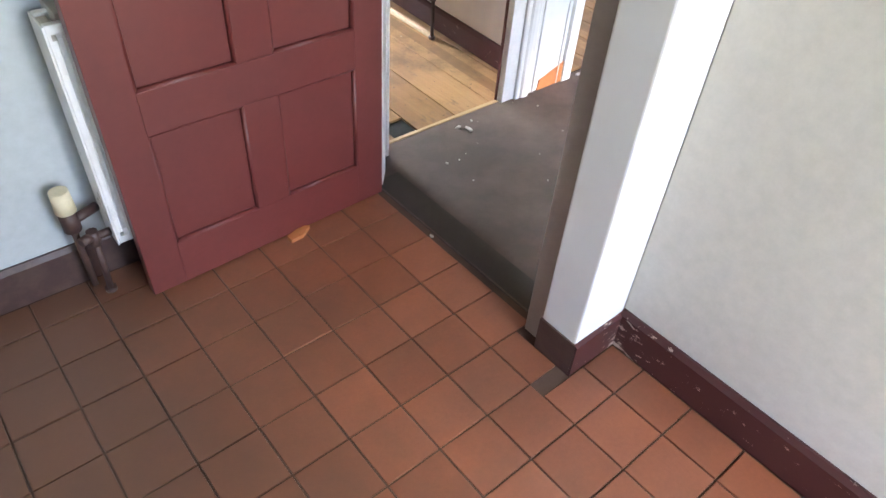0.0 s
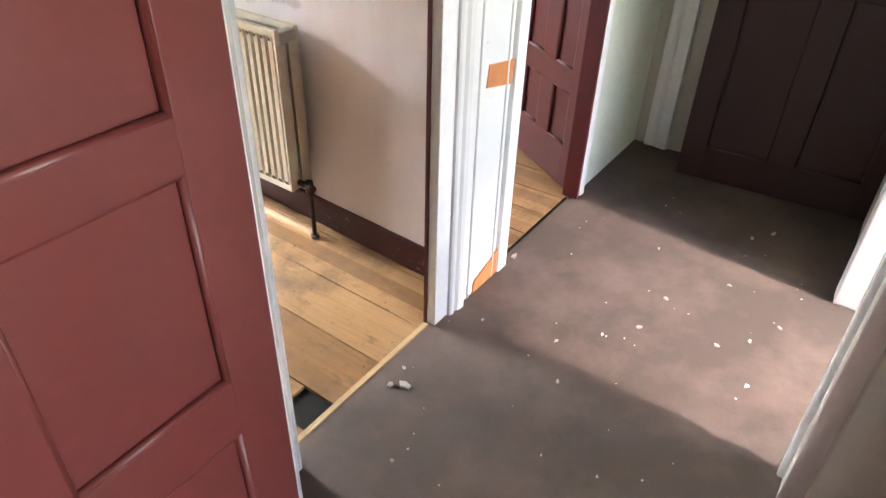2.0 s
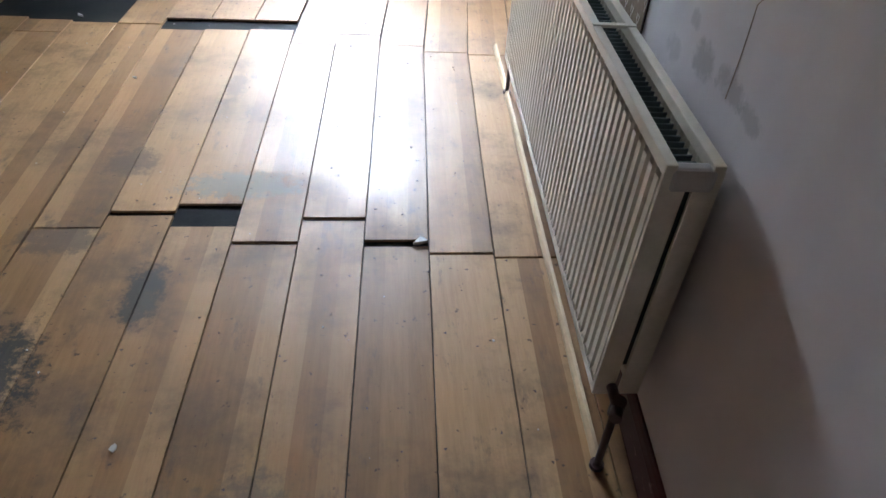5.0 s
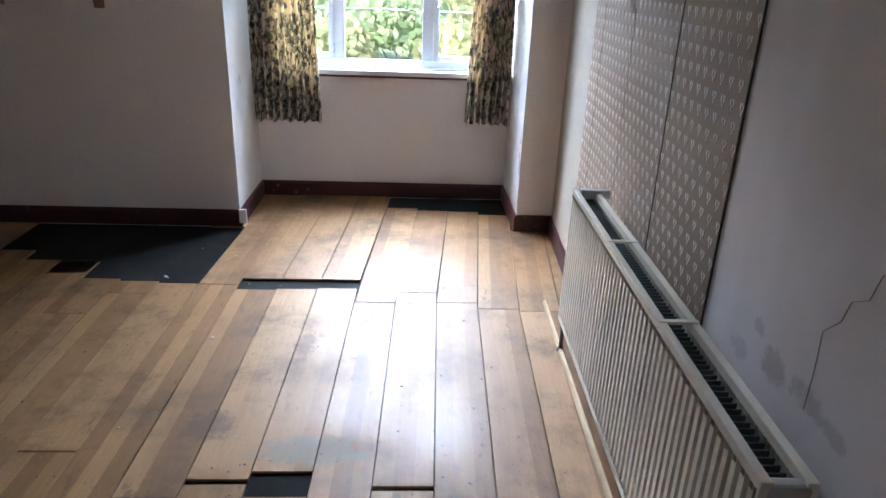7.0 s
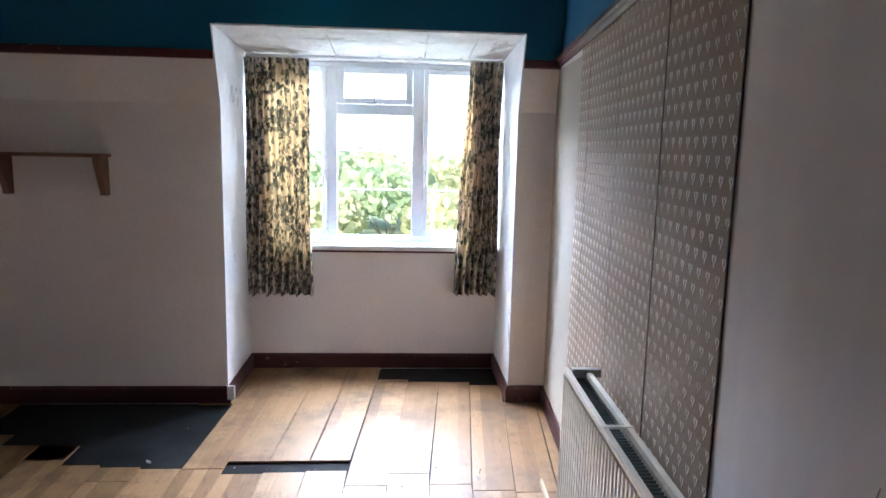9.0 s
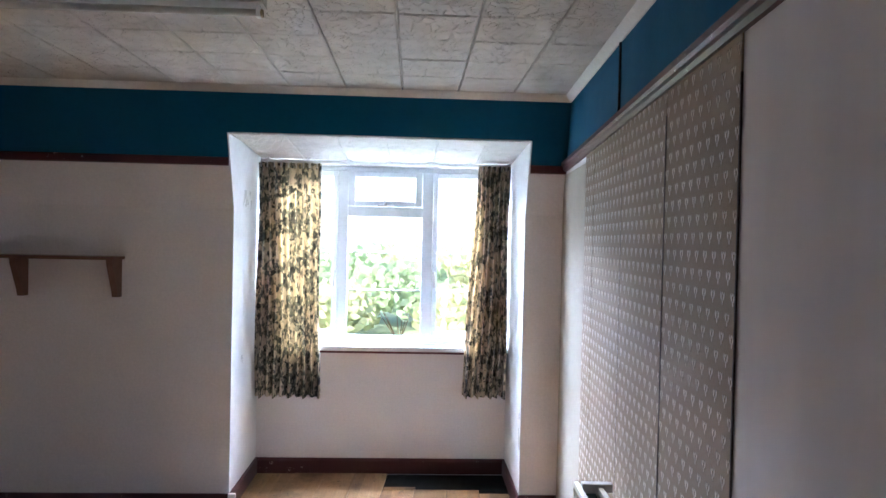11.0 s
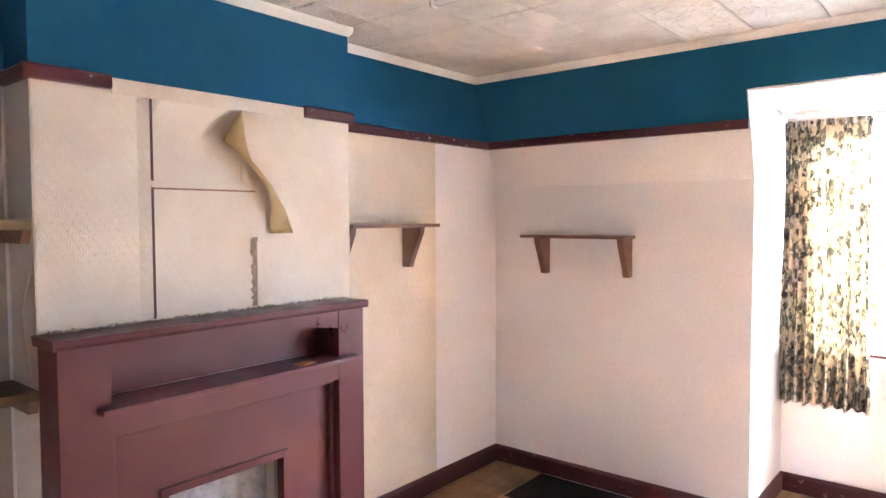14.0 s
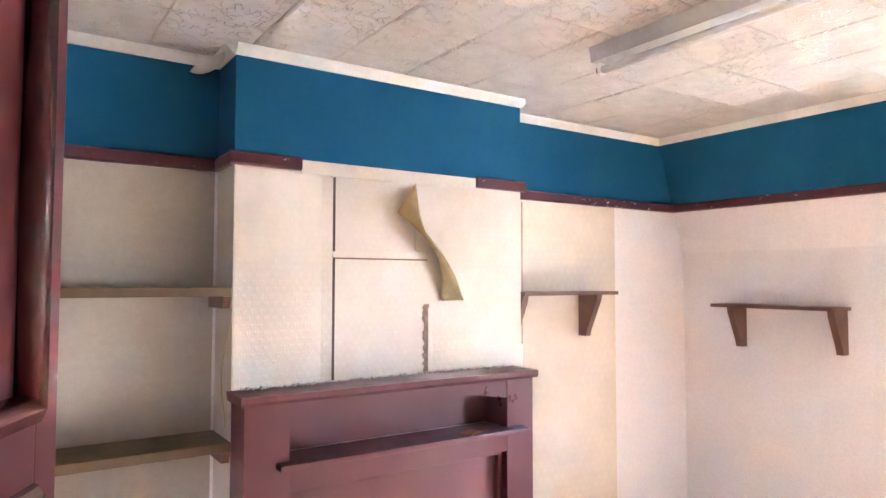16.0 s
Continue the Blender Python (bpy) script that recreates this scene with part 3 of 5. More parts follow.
def build_trim():
    rx = right_wall_x
    for name, segs in {
        "baseboard_right": [((rx(B1), B1, 0), (rx(YW), YW, 0))],
        "baseboard_window": [((rx(YW), YW, 0), (NR, YW, 0)), ((NL, YW, 0), (XA, YW, 0))],
        "baseboard_bay": [((NR, YW - 0.016, 0), (NR, YN, 0)), ((NR, YN, 0), (NL, YN, 0)), ((NL, YN, 0), (NL, YW - 0.016, 0))],
        "baseboard_chimney": [((XA, YW, 0), (XA, C1, 0)), ((XA, C0, 0), (XA, BR, 0))],
    }.items():
        s = Solid()
        for a, b in segs:
            run_profile(s, a, b, SKIRT)
        structure(name, s, SKIRTM, "maroon painted skirting board", "skirting board")
    yr = lean_y(RAIL + 0.02)
    for name, segs in {
        "trim_rail_window": [((rx(YW), yr, RAIL), (NR + 0.008, yr, RAIL)), ((NL - 0.008, yr, RAIL), (XA, yr, RAIL))],
        "trim_rail_chimney": [((XA, yr, RAIL), (XA, C1, RAIL)), ((XA, C1, RAIL), (XC, C1, RAIL)), ((XC, C1 + 0.02, RAIL), (XC, 4.115, RAIL)), ((XC, 3.31, RAIL), (XC, C0 - 0.02, RAIL)), ((XC, C0, RAIL), (XA, C0, RAIL)), ((XA, C0, RAIL), (XA, BR, RAIL))],
    }.items():
        s = Solid()
        for a, b in segs:
            run_profile(s, a, b, RAILP)
        structure(name, s, RAILM, "maroon picture rail, paint worn along its edge", "picture rail")
    s = Solid()
    run_profile(s, (rx(B1), B1, right_rail_z(B1)), (rx(YW), YW, right_rail_z(YW)), [(0, 0), (0.012, 0.002), (0.020, 0.014), (0.022, 0.026), (0.030, 0.034), (0.030, 0.054), (0.018, 0.062), (0, 0.064)])
    structure("trim_rail_right", s, RAILM, "broad maroon picture rail, gloss paint worn pale", "picture rail")
    s = Solid()
    s.box(XC, XC + 0.008, 3.312, 4.113, RAIL - 0.01, RAIL + 0.040)
    structure("trim_rail_bare", s, CREAM, "bare cream strip where the picture rail is missing", "picture rail")
    s = Solid()
    yc = lean_y(H)
    for a, b in [((rx(B1), B1, H), (rx(yc), yc, H)), ((rx(yc), yc, H), (XA, yc, H)), ((XA, yc, H), (XA, C1, H)), ((XA, C1, H), (XC, C1, H)), ((XC, C1 + 0.004, H), (XC, C0 - 0.004, H)), ((XC, C0, H), (XA, C0, H)), ((XA, C0, H), (XA, BR, H)), ((XA, BR, H), (1.57, BR, H))]:
        run_profile(s, a, b, COVE)
    structure("trim_coving", s, COVING, "narrow white coving along the ceiling", "coving")


# ---- hall, lobby and the closing rooms ----
def build_hall():
    s = Solid()
    s.box(1.44, 4.0, 0.93, B0 + 0.012, -0.05, 0.0)
    s.box(2.2, 3.1, 0.4, 0.93, -0.05, 0.0)
    structure("floor_hall", s, CARPET, "worn dark brown carpet with flakes of paint", "carpet")
    s = Solid()
    s.prism([(1.425, 1.03, -0.02), (1.54, 1.03, -0.02), (1.54, 1.03, 0.003), (1.445, 1.03, 0.001)], (0, 0.86, 0))
    structure("floor_threshold", s, THRESH, "dark threshold strip at the carpet's edge", "threshold")
    s = Solid()   # south wall of the hall with an opening to the lit side room
    s.box(1.56, 2.25, 0.93, 1.03, -0.03, 2.6), s.box(3.09, 4.2, 0.93, 1.03, -0.03, 2.6), s.box(2.25, 3.09, 0.93, 1.03, 2.03, 2.6)
    structure("wall_hall_south", s, LOBBY, "cream hall wall with an open doorway")
    s = Solid()
    s.box(3.86, 3.98, 0.93, B0, -0.03, 2.6)
    structure("wall_hall_end", s, LOBBY, "shaded cream wall at the end of the hall")
    # side room that lights the hall
    s = Solid()
    s.box(1.70, 1.80, -0.4, 0.93, -0.03, 2.6), s.box(3.5, 3.6, -0.4, 0.93, -0.03, 2.6)
    s.box(1.70, 3.6, -0.5, -0.4, -0.03, 0.4), s.box(1.70, 3.6, -0.5, -0.4, 2.1, 2.6)
    s.box(1.70, 1.95, -0.5, -0.4, 0.4, 2.1), s.box(3.35, 3.6, -0.5, -0.4, 0.4, 2.1)
    structure("wall_side_room", s, LOBBY, "plain walls of the side room")
    s = Solid()
    s.box(1.7, 3.6, -0.5, 0.4, -0.05, -0.002)
    structure("floor_side_room", s, CARPET, "dark carpet in the side room", "carpet")
    # second bedroom
    s = Solid()
    s.box(4.5, 4.6, B1, 5.0, -0.03, 2.6)
    s.box(right_wall_x(5.0) + 0.13, 4.6, 5.0, 5.1, -0.03, 0.8), s.box(right_wall_x(5.0) + 0.13, 4.6, 5.0, 5.1, 2.1, 2.6)
    s.box(right_wall_x(5.0) + 0.13, 2.95, 5.0, 5.1, 0.8, 2.1), s.box(4.2, 4.6, 5.0, 5.1, 0.8, 2.1)
    s.box(4.15, 4.6, 2.1, B1 + 0.02, -0.03, 2.6)
    structure("wall_second_room", s, WALL, "plain white walls of the second bedroom")
    # lobby
    s = Solid()
    s.box(1.557, 1.66, -1.1, 0.917, -0.03, 2.6, 0)
    s.box(-0.75, -0.65, -1.1, BL, -0.03, 2.6, 0)
    s.box(-0.65, 0.35, -1.1, -1.0, -0.03, 2.6, 0), s.box(1.35, 1.557, -1.1, -1.0, -0.03, 2.6, 0)
    s.box(0.35, 1.35, -1.1, -1.0, 2.1, 2.6, 0), s.box(0.35, 1.35, -1.1, -1.0, -0.03, 0.35, 0)
    s.box(1.372, 1.56, 0.93, 1.83, 2.05, 2.6, 0)
    structure("wall_lobby", s, LOBBY, "grey cream lobby walls")
    s = Solid()
    run_profile(s, (1.557, -1.0, 0), (1.557, 0.915, 0), [(0, 0), (0.016, 0), (0.016, 0.115), (0.008, 0.13), (0, 0.13)])
    run_profile(s, (1.557, 0.917, 0), (1.361, 0.917, 0), [(0, 0), (0.010, 0), (0.010, 0.11), (0, 0.12)])
    structure("baseboard_lobby", s, LOBBYSKIRT, "chipped dark maroon skirting board", "skirting board")
    s = Solid()
    run_profile(s, (1.40, BL, 0), (-0.65, BL, 0), [(0, 0), (0.016, 0), (0.016, 0.115), (0.008, 0.13), (0, 0.13)])
    structure("baseboard_lobby_north", s, PIPE, "dirty brown skirting board", "skirting board")


build_room()
build_trim()
build_hall()


# ---- door frames ----
def build_frames():
    f = thing("door_frame", "white gloss door frame beside a red door", "door frame", kind="structure")
    s = Solid()
    s.box(1.365, 1.556, 0.917, 1.033, 0.0, 2.05, 0, 0.006)
    part("jamb", s, WHITECHIP, f)
    s = Solid()
    s.box(1.385, 1.55, 1.033, 1.096, 0.0, 2.0, 0, 0.003)
    part("door_stop", s, JAMBGREY, f, "brown-grey stop")
    s = Solid()
    s.box(1.360, 1.366, 0.914, 1.035, 0.0, 0.115)
    part("plinth_block", s, PIPE, f, "chipped dark block at the foot of the frame")
    s = Solid()
    s.prism([(1.42, 1.862, 0), (1.455, 1.862, 0), (1.512, 1.925, 0), (1.512, BL, 0), (1.42, BL, 0)], (0, 0, 2.05))
    part("jamb", s, LINING, f)
    s = Solid()
    s.box(1.372, 1.55, 1.033, 1.866, 2.0, 2.05, 0, 0.003)
    part("head", s, WHITE, f)

    f = thing("door_frame", "white moulded door frame with maroon room side", "door frame", kind="structure")
    arch = [(0, 0), (0.012, 0.0), (0.016, 0.006), (0.016, 0.02), (0.010, 0.028), (0.018, 0.036), (0.022, 0.05), (0.022, 0.066), (0, 0.07)]

    def upright(x, y, way, mat, name, z1=2.08):
        """A moulded architrave standing at x, widening to way (+1 or -1) along x, proud of the wall towards -y."""
        s = Solid()
        s.prism([(x + way * w, y - o, 0.0) for o, w in arch], (0, 0, z1))
        return part(name, s, mat, f)

    s = Solid()
    s.box(1.564, 1.578, BL - 0.002, BR + 0.016, 0, 2.02, 0, 0.002)
    part("lining", s, LINING, f)
    s = Solid()
    s.box(2.192, 2.260, B0 - 0.004, B1 + 0.002, 0, 2.02, 0, 0.002)
    part("lining", s, LINING, f)
    s = Solid()
    s.box(1.578, 2.192, B0 - 0.002, B1 + 0.002, 2.016, 2.03)
    part("lining", s, LINING, f)
    upright(2.258, B0 - 0.001, 1, WHITECHIP, "architrave")
    
    s = Solid()
    s.box(2.185, 2.1925, B1 - 0.004, B1 + 0.007, 0, 2.02, 0, 0.002)
    part("lining_edge", s, MAROON, f, "maroon edge of the lining")
    s = Solid()
    s.box(2.193, 2.34, B1 + 0.002, B1 + 0.008, 0, 2.08, 0, 0.003)
    part("architrave", s, MAROON, f, "maroon architrave on the room side")
    # same maroon architrave, its shade put into the darker colour
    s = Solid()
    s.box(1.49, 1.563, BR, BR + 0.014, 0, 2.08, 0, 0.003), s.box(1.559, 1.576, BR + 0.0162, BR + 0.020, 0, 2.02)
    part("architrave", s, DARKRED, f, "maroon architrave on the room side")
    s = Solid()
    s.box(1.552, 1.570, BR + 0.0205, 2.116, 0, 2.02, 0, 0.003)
    part("hinge_post", s, DARKRED, f, "maroon post behind the lining, darkened for shade")
    s = Solid()
    s.box(1.578, 2.262, B1 + 0.001, B1 + 0.015, 2.02, 2.08, 0, 0.003)
    part("architrave", s, MAROON, f, "maroon architrave on the room side")

    f = thing("door_frame", "white moulded door frame with bare wood patches", "door frame", kind="structure")
    s = Solid()
    s.box(2.329, 2.535, B0 - 0.008, B0, 0.0, 2.5)
    part("panel", s, WHITECHIP, f, "white board with paint broken off")
    for x in (2.338, 2.366, 2.515):
        s = Solid()
        s.rod((x, B0 - 0.009, 0.0), (x, B0 - 0.009, 2.06), 0.0045, 8)
        part("bead", s, WHITECHIP, f)
    s = Solid()
    s.prism([(2.402, B0 - 0.011, 0.700), (2.540, B0 - 0.011, 0.672), (2.548, B0 - 0.011, 0.742), (2.410, B0 - 0.011, 0.762)], (0, 0.004, 0))
    part("bare_patch", s, RAWWOOD, f, "bare orange wood where a hinge sat")
    s = Solid()
    s.prism([(2.395, B0 - 0.012, 0.0), (2.55, B0 - 0.012, 0.0), (2.546, B0 - 0.012, 0.095), (2.49, B0 - 0.012, 0.075), (2.40, B0 - 0.012, 0.045)], (0, 0.005, 0))
    part("bare_patch", s, RAWWOOD, f, "splintered bare wood at the foot")
    s = Solid()
    s.box(2.545, 2.60, B0 - 0.020, B0, 0.0, 2.06, 0, 0.004)
    part("architrave", s, WHITE, f)
    s = Solid()
    s.box(2.588, 2.602, B0, B1, 0, 2.02), s.box(3.168, 3.182, B0, B1, 0, 2.02)
    part("lining", s, LINING, f)
    s = Solid()
    s.prism([(3.166 + w, B0 - 0.001 - o, 0.0) for o, w in arch], (0, 0, 2.08))
    part("architrave", s, WHITE, f)
    s = Solid()
    s.box(3.165, 3.185, B1 - 0.05, B1 + 0.015, 0, 2.05, 0, 0.003)
    part("stop", s, MAROON, f, "maroon door stop")

    f = thing("door_frame", "shaded white door frame at the hall's end", "door frame", kind="structure")
    s = Solid()
    s.prism([(3.859 - o, 1.99 - w * 1.6, 0.0) for o, w in arch], (0, 0, 2.08))
    part("architrave", s, LINING, f)
    f = thing("door_frame", "scuffed cream door frame beside the hall opening", "door frame", kind="structure")
    s = Solid()
    s.box(3.06, 3.10, 0.92, 1.045, 0, 2.06, 0, 0.006)
    part("jamb", s, WHITE, f)
    s = Solid()
    s.box(3.10, 3.17, 1.03, 1.047, 0, 2.06, 0, 0.004)
    part("architrave", s, LINING, f)
    s = Solid()
    s.box(2.235, 2.27, 0.92, 1.045, 0, 2.06, 0, 0.006)
    part("jamb", s, WHITE, f)


def panel_door(name, label, width, height, mat, at, turn, group="", rows=((0.15, 0.49), (0.60, 0.97), (1.045, 1.42), (1.50, 1.86)), cols=2, thick=0.036, stile=0.095, bead=0.008, bead_mat=None):
    """A panelled door; its hinge edge stands at the origin, the leaf runs along +x, faces at y = +-thick/2."""
    d = thing(name, label, "door", at, group, turn=turn)
    t2 = thick / 2
    mid = 0.10
    pw = (width - 2 * stile - (cols - 1) * mid) / cols
    s = Solid()
    s.box(0, stile, -t2, t2, 0.008, height, 0, 0.002), s.box(width - stile, width, -t2, t2, 0.008, height, 0, 0.002)
    part("stile", s, mat, d)
    edges = [0.008] + [z for r in rows for z in r] + [height]
    for k in range(0, len(edges), 2):
        s = Solid()
        s.box(stile, width - stile, -t2, t2, edges[k], edges[k + 1], 0, 0.0015)
        part("rail", s, mat, d)
    for (z0, z1) in rows:
        for c in range(cols):
            a = stile + c * (pw + mid)
            if c:
                s = Solid()
                s.box(a - mid, a, -t2, t2, z0, z1, 0, 0.0015)
                part("muntin", s, mat, d)
            s = Solid()
            s.box(a, a + pw, -0.005, 0.005, z0, z1)
            part("panel", s, mat, d)
            for sy in (-1, 1):
                s = Solid()
                o = [(a, z0), (a + pw, z0), (a + pw, z1), (a, z1)]
                for k in range(4):
                    (xa, za), (xb, zb) = o[k], o[(k + 1) % 4]
                    s.rod((xa, sy * (0.005 + bead * 0.5), za), (xb, sy * (0.005 + bead * 0.5), zb), bead, 8)
                part("bead", s, bead_mat or mat, d)
    return d


build_frames()
panel_door("panel_door", "open brick red gloss panelled door over quarry tiles", 0.795, 1.98, REDDOOR, (1.424, 1.843, 0), 181.5, rows=((0.15, 0.49), (0.605, 0.965), (1.04, 1.86)))
panel_door("panel_door", "open maroon panelled bedroom door folded back to the wall", 0.68, 1.98, MAROON, (1.548, BR + 0.035, 0), 152.3, rows=((0.15, 0.62), (0.80, 1.43), (1.505, 1.87)), stile=0.040, bead=0.015, bead_mat=BEADGLOSS)
panel_door("panel_door", "half-open dark maroon panelled door of the second bedroom", 0.56, 1.98, MAROON, (3.19, B1 - 0.02, 0), 56, rows=((0.18, 0.40), (0.49, 0.82), (0.92, 1.85)))
panel_door("panel_door", "maroon door in the hall end, darkened for the shade there", 0.78, 1.98, DARKRED, (3.66, 1.77, 0), -86, rows=((0.15, 0.80), (0.95, 1.85)))


# ---- window and curtains ----
def build_window():
    w = thing("window_1", "white framed casement window with small top light", "window", (0, 0, 0), kind="structure")
    y0, y1 = YN + 0.05, YN + 0.11
    x0, x1, z0, z1 = NL + 0.015, NR - 0.01, 0.893, 2.122

    def bars(name, rects, mat=UPVC, yy=(y0, y1), label=""):
        s = Solid()
        for a, b, c, d in rects:
            s.box(a, b, yy[0], yy[1], c, d, 0, 0.005)
        return part(name, s, mat, w, label)

    bars("outer_frame", [(x0, x1, z0, z0 + 0.05), (x0, x1, z1 - 0.035, z1), (x0, x0 + 0.045, z0 + 0.05, z1 - 0.035), (x1 - 0.045, x1, z0 + 0.05, z1 - 0.035)])
    bars("mullion", [(1.215, 1.285, z0 + 0.05, z1 - 0.035)])
    bars("mullion", [(1.80, 1.875, z0 + 0.05, z1 - 0.035)])
    bars("transom", [(1.285, 1.80, 1.775, 1.845)])
    bars("top_light", [(1.287, 1.335, 1.847, 2.085), (1.75, 1.798, 1.847, 2.085), (1.335, 1.75, 1.847, 1.885), (1.335, 1.75, 2.045, 2.085)], yy=(y0 - 0.022, y0 + 0.02))
    for a, b in ((x0 + 0.047, 1.213), (1.877, x1 - 0.047)):
        c = bars("casement", [(a, a + 0.032, 0.945, 2.085), (b - 0.032, b, 0.945, 2.085), (a + 0.032, b - 0.032, 0.945, 0.98), (a + 0.032, b - 0.032, 2.05, 2.085)], yy=(y0 - 0.012, y0 + 0.03))
        s = Solid()
        hx = b - 0.016 if a < 1 else a + 0.016
        s.rod((hx, y0 - 0.014, 1.39), (hx, y0 - 0.04, 1.39), 0.011, 8)
        s.rod((hx, y0 - 0.036, 1.40), (hx, y0 - 0.046, 1.29), 0.007, 8)
        part("handle", s, GREYMET, c, "grey metal window handle")
    s = Solid()
    s.rod((1.545, y0 - 0.03, 1.855), (1.545, y0 - 0.05, 1.855), 0.012, 8)
    s.rod((1.545, y0 - 0.045, 1.845), (1.535, y0 - 0.05, 1.935), 0.006, 8), s.rod((1.49, y0 - 0.035, 1.852), (1.60, y0 - 0.035, 1.852), 0.006, 8)
    part("stay", s, GREYMET, w, "grey metal window stay")
    lead = [(1.285, 1.80, 1.527), (1.285, 1.80, 1.262), (x0 + 0.05, 1.213, 1.527), (x0 + 0.05, 1.213, 1.262), (1.877, x1 - 0.05, 1.527), (1.877, x1 - 0.05, 1.262), (1.877, x1 - 0.05, 1.80), (x0 + 0.05, 1.213, 1.80)]
    for a, b, z in lead:
        bars("glazing_bar", [(a, b, z - 0.005, z + 0.005)], GREYMET, (y0 + 0.022, y0 + 0.036))
    for a, b, c, d in ((1.285, 1.80, z0 + 0.05, 1.775), (1.335, 1.75, 1.885, 2.045), (x0 + 0.08, 1.181, 0.98, 2.05), (1.909, x1 - 0.08, 0.98, 2.05)):
        s = Solid()
        s.box(a, b, y0 + 0.027, y0 + 0.031, c, d)
        g = part("pane", s, GLASS, w)
        g.visible_shadow = False
    s = Solid()
    s.box(NL + 0.002, NR - 0.002, YN - 0.055, y0 + 0.03, 0.853, 0.885, 0, 0.006)
    s.box(NL + 0.002, NR - 0.002, y0 - 0.02, y0 + 0.01, 0.885, 0.898)
    part("window_sill", s, WHITE, w)
    s = Solid()
    s.box(NL + 0.002, NR - 0.002, YN - 0.05, YN - 0.002, 0.838, 0.852)
    part("sill_trim", s, MAROON, w, "maroon strip under the sill")


def curtain(name, label, x0, x1, z0, z1, flare, seed, gathered):
    c = thing(name, label, "curtain", ((x0 + x1) / 2, YN - 0.11, z0), "curtains at the window")
    rng = random.Random(seed)
    n, rows = 90, 26
    folds = 9 if x1 - x0 > 0.35 else 7
    ph = [rng.uniform(-0.5, 0.5) for _ in range(folds + 2)]
    s = Solid()
    grid = []
    for j in range(rows + 1):
        v = j / rows
        z = (z1 - z0) * v
        line = []
        for i in range(n + 1):
            u = i / n
            a = u * folds * 2 * math.pi
            k = u * folds
            f = ph[int(k)] * (1 - k % 1) + ph[int(k) + 1] * (k % 1)
            deep = 0.040 * (1.0 - 0.35 * v) * (1 + 0.5 * f)
            y = deep * math.sin(a + f * 1.5 + 0.5 * math.sin(v * 4 + seed)) + 0.006 * math.sin(3 * a + v * 9)
            w = (x1 - x0)
            xx = (u - 0.5) * w + flare * (1 - v) * (u if flare > 0 else (1 - u)) + 0.006 * math.sin(v * 7 + 5 * u + seed)
            line.append(s.bm.verts.new((xx, y, z + 0.008 * math.sin(a * 0.5 + seed) * (1 - v))))
        grid.append(line)
    for j in range(rows):
        for i in range(n):
            f = s.bm.faces.new((grid[j][i], grid[j][i + 1], grid[j + 1][i + 1], grid[j + 1][i]))
            f.smooth = True
    part("cloth", s, CLOTH, c)
    s = Solid()   # unseen second layer added behind the gathered edge to dim its glow
    a0, a1 = gathered
    cols = 24
    for i in range(cols):
        u0, u1 = a0 + (a1 - a0) * i / cols, a0 + (a1 - a0) * (i + 1) / cols
        f0, f1 = 0.045 + 0.01 * math.sin(i * 1.1), 0.045 + 0.01 * math.sin((i + 1) * 1.1)
        s.poly([(u0, f0, 0.01), (u1, f1, 0.01), (u1, f1, z1 - z0 - 0.03), (u0, f0, z1 - z0 - 0.03)])
    part("lining", s, CLOTH, c)
    s = Solid()
    s.box(-(x1 - x0) / 2 + 0.005, (x1 - x0) / 2 - 0.005, 0.018, 0.022, z1 - z0 - 0.03, z1 - z0 + 0.01)
    part("heading_tape", s, WHITE, c)
    return c


build_window()
curtain("curtain", "short curtain of cream cloth printed with dark leaves", 0.705, 1.115, 0.55, 2.115, 0.02, 3, (-0.205, -0.06))
curtain("curtain", "short curtain of cream cloth printed with dark leaves, drawn narrow", 2.165, 2.385, 0.56, 2.125, -0.08, 8, (-0.085, 0.11))
rail = thing("curtain_rail", "white plastic curtain rail along the bay ceiling", "curtain rail", (1.55, YN - 0.085, 2.128))
s = Solid()
s.box(-0.835, 0.835, -0.012, 0.012, -0.008, 0.012, 0, 0.003)
part("track", s, WHITE, rail)
for k in range(7):
    s = Solid()
    s.box(-0.8 + k * 0.27, -0.78 + k * 0.27, -0.01, 0.035, 0.010, 0.026)
    part("bracket", s, WHITE, rail)


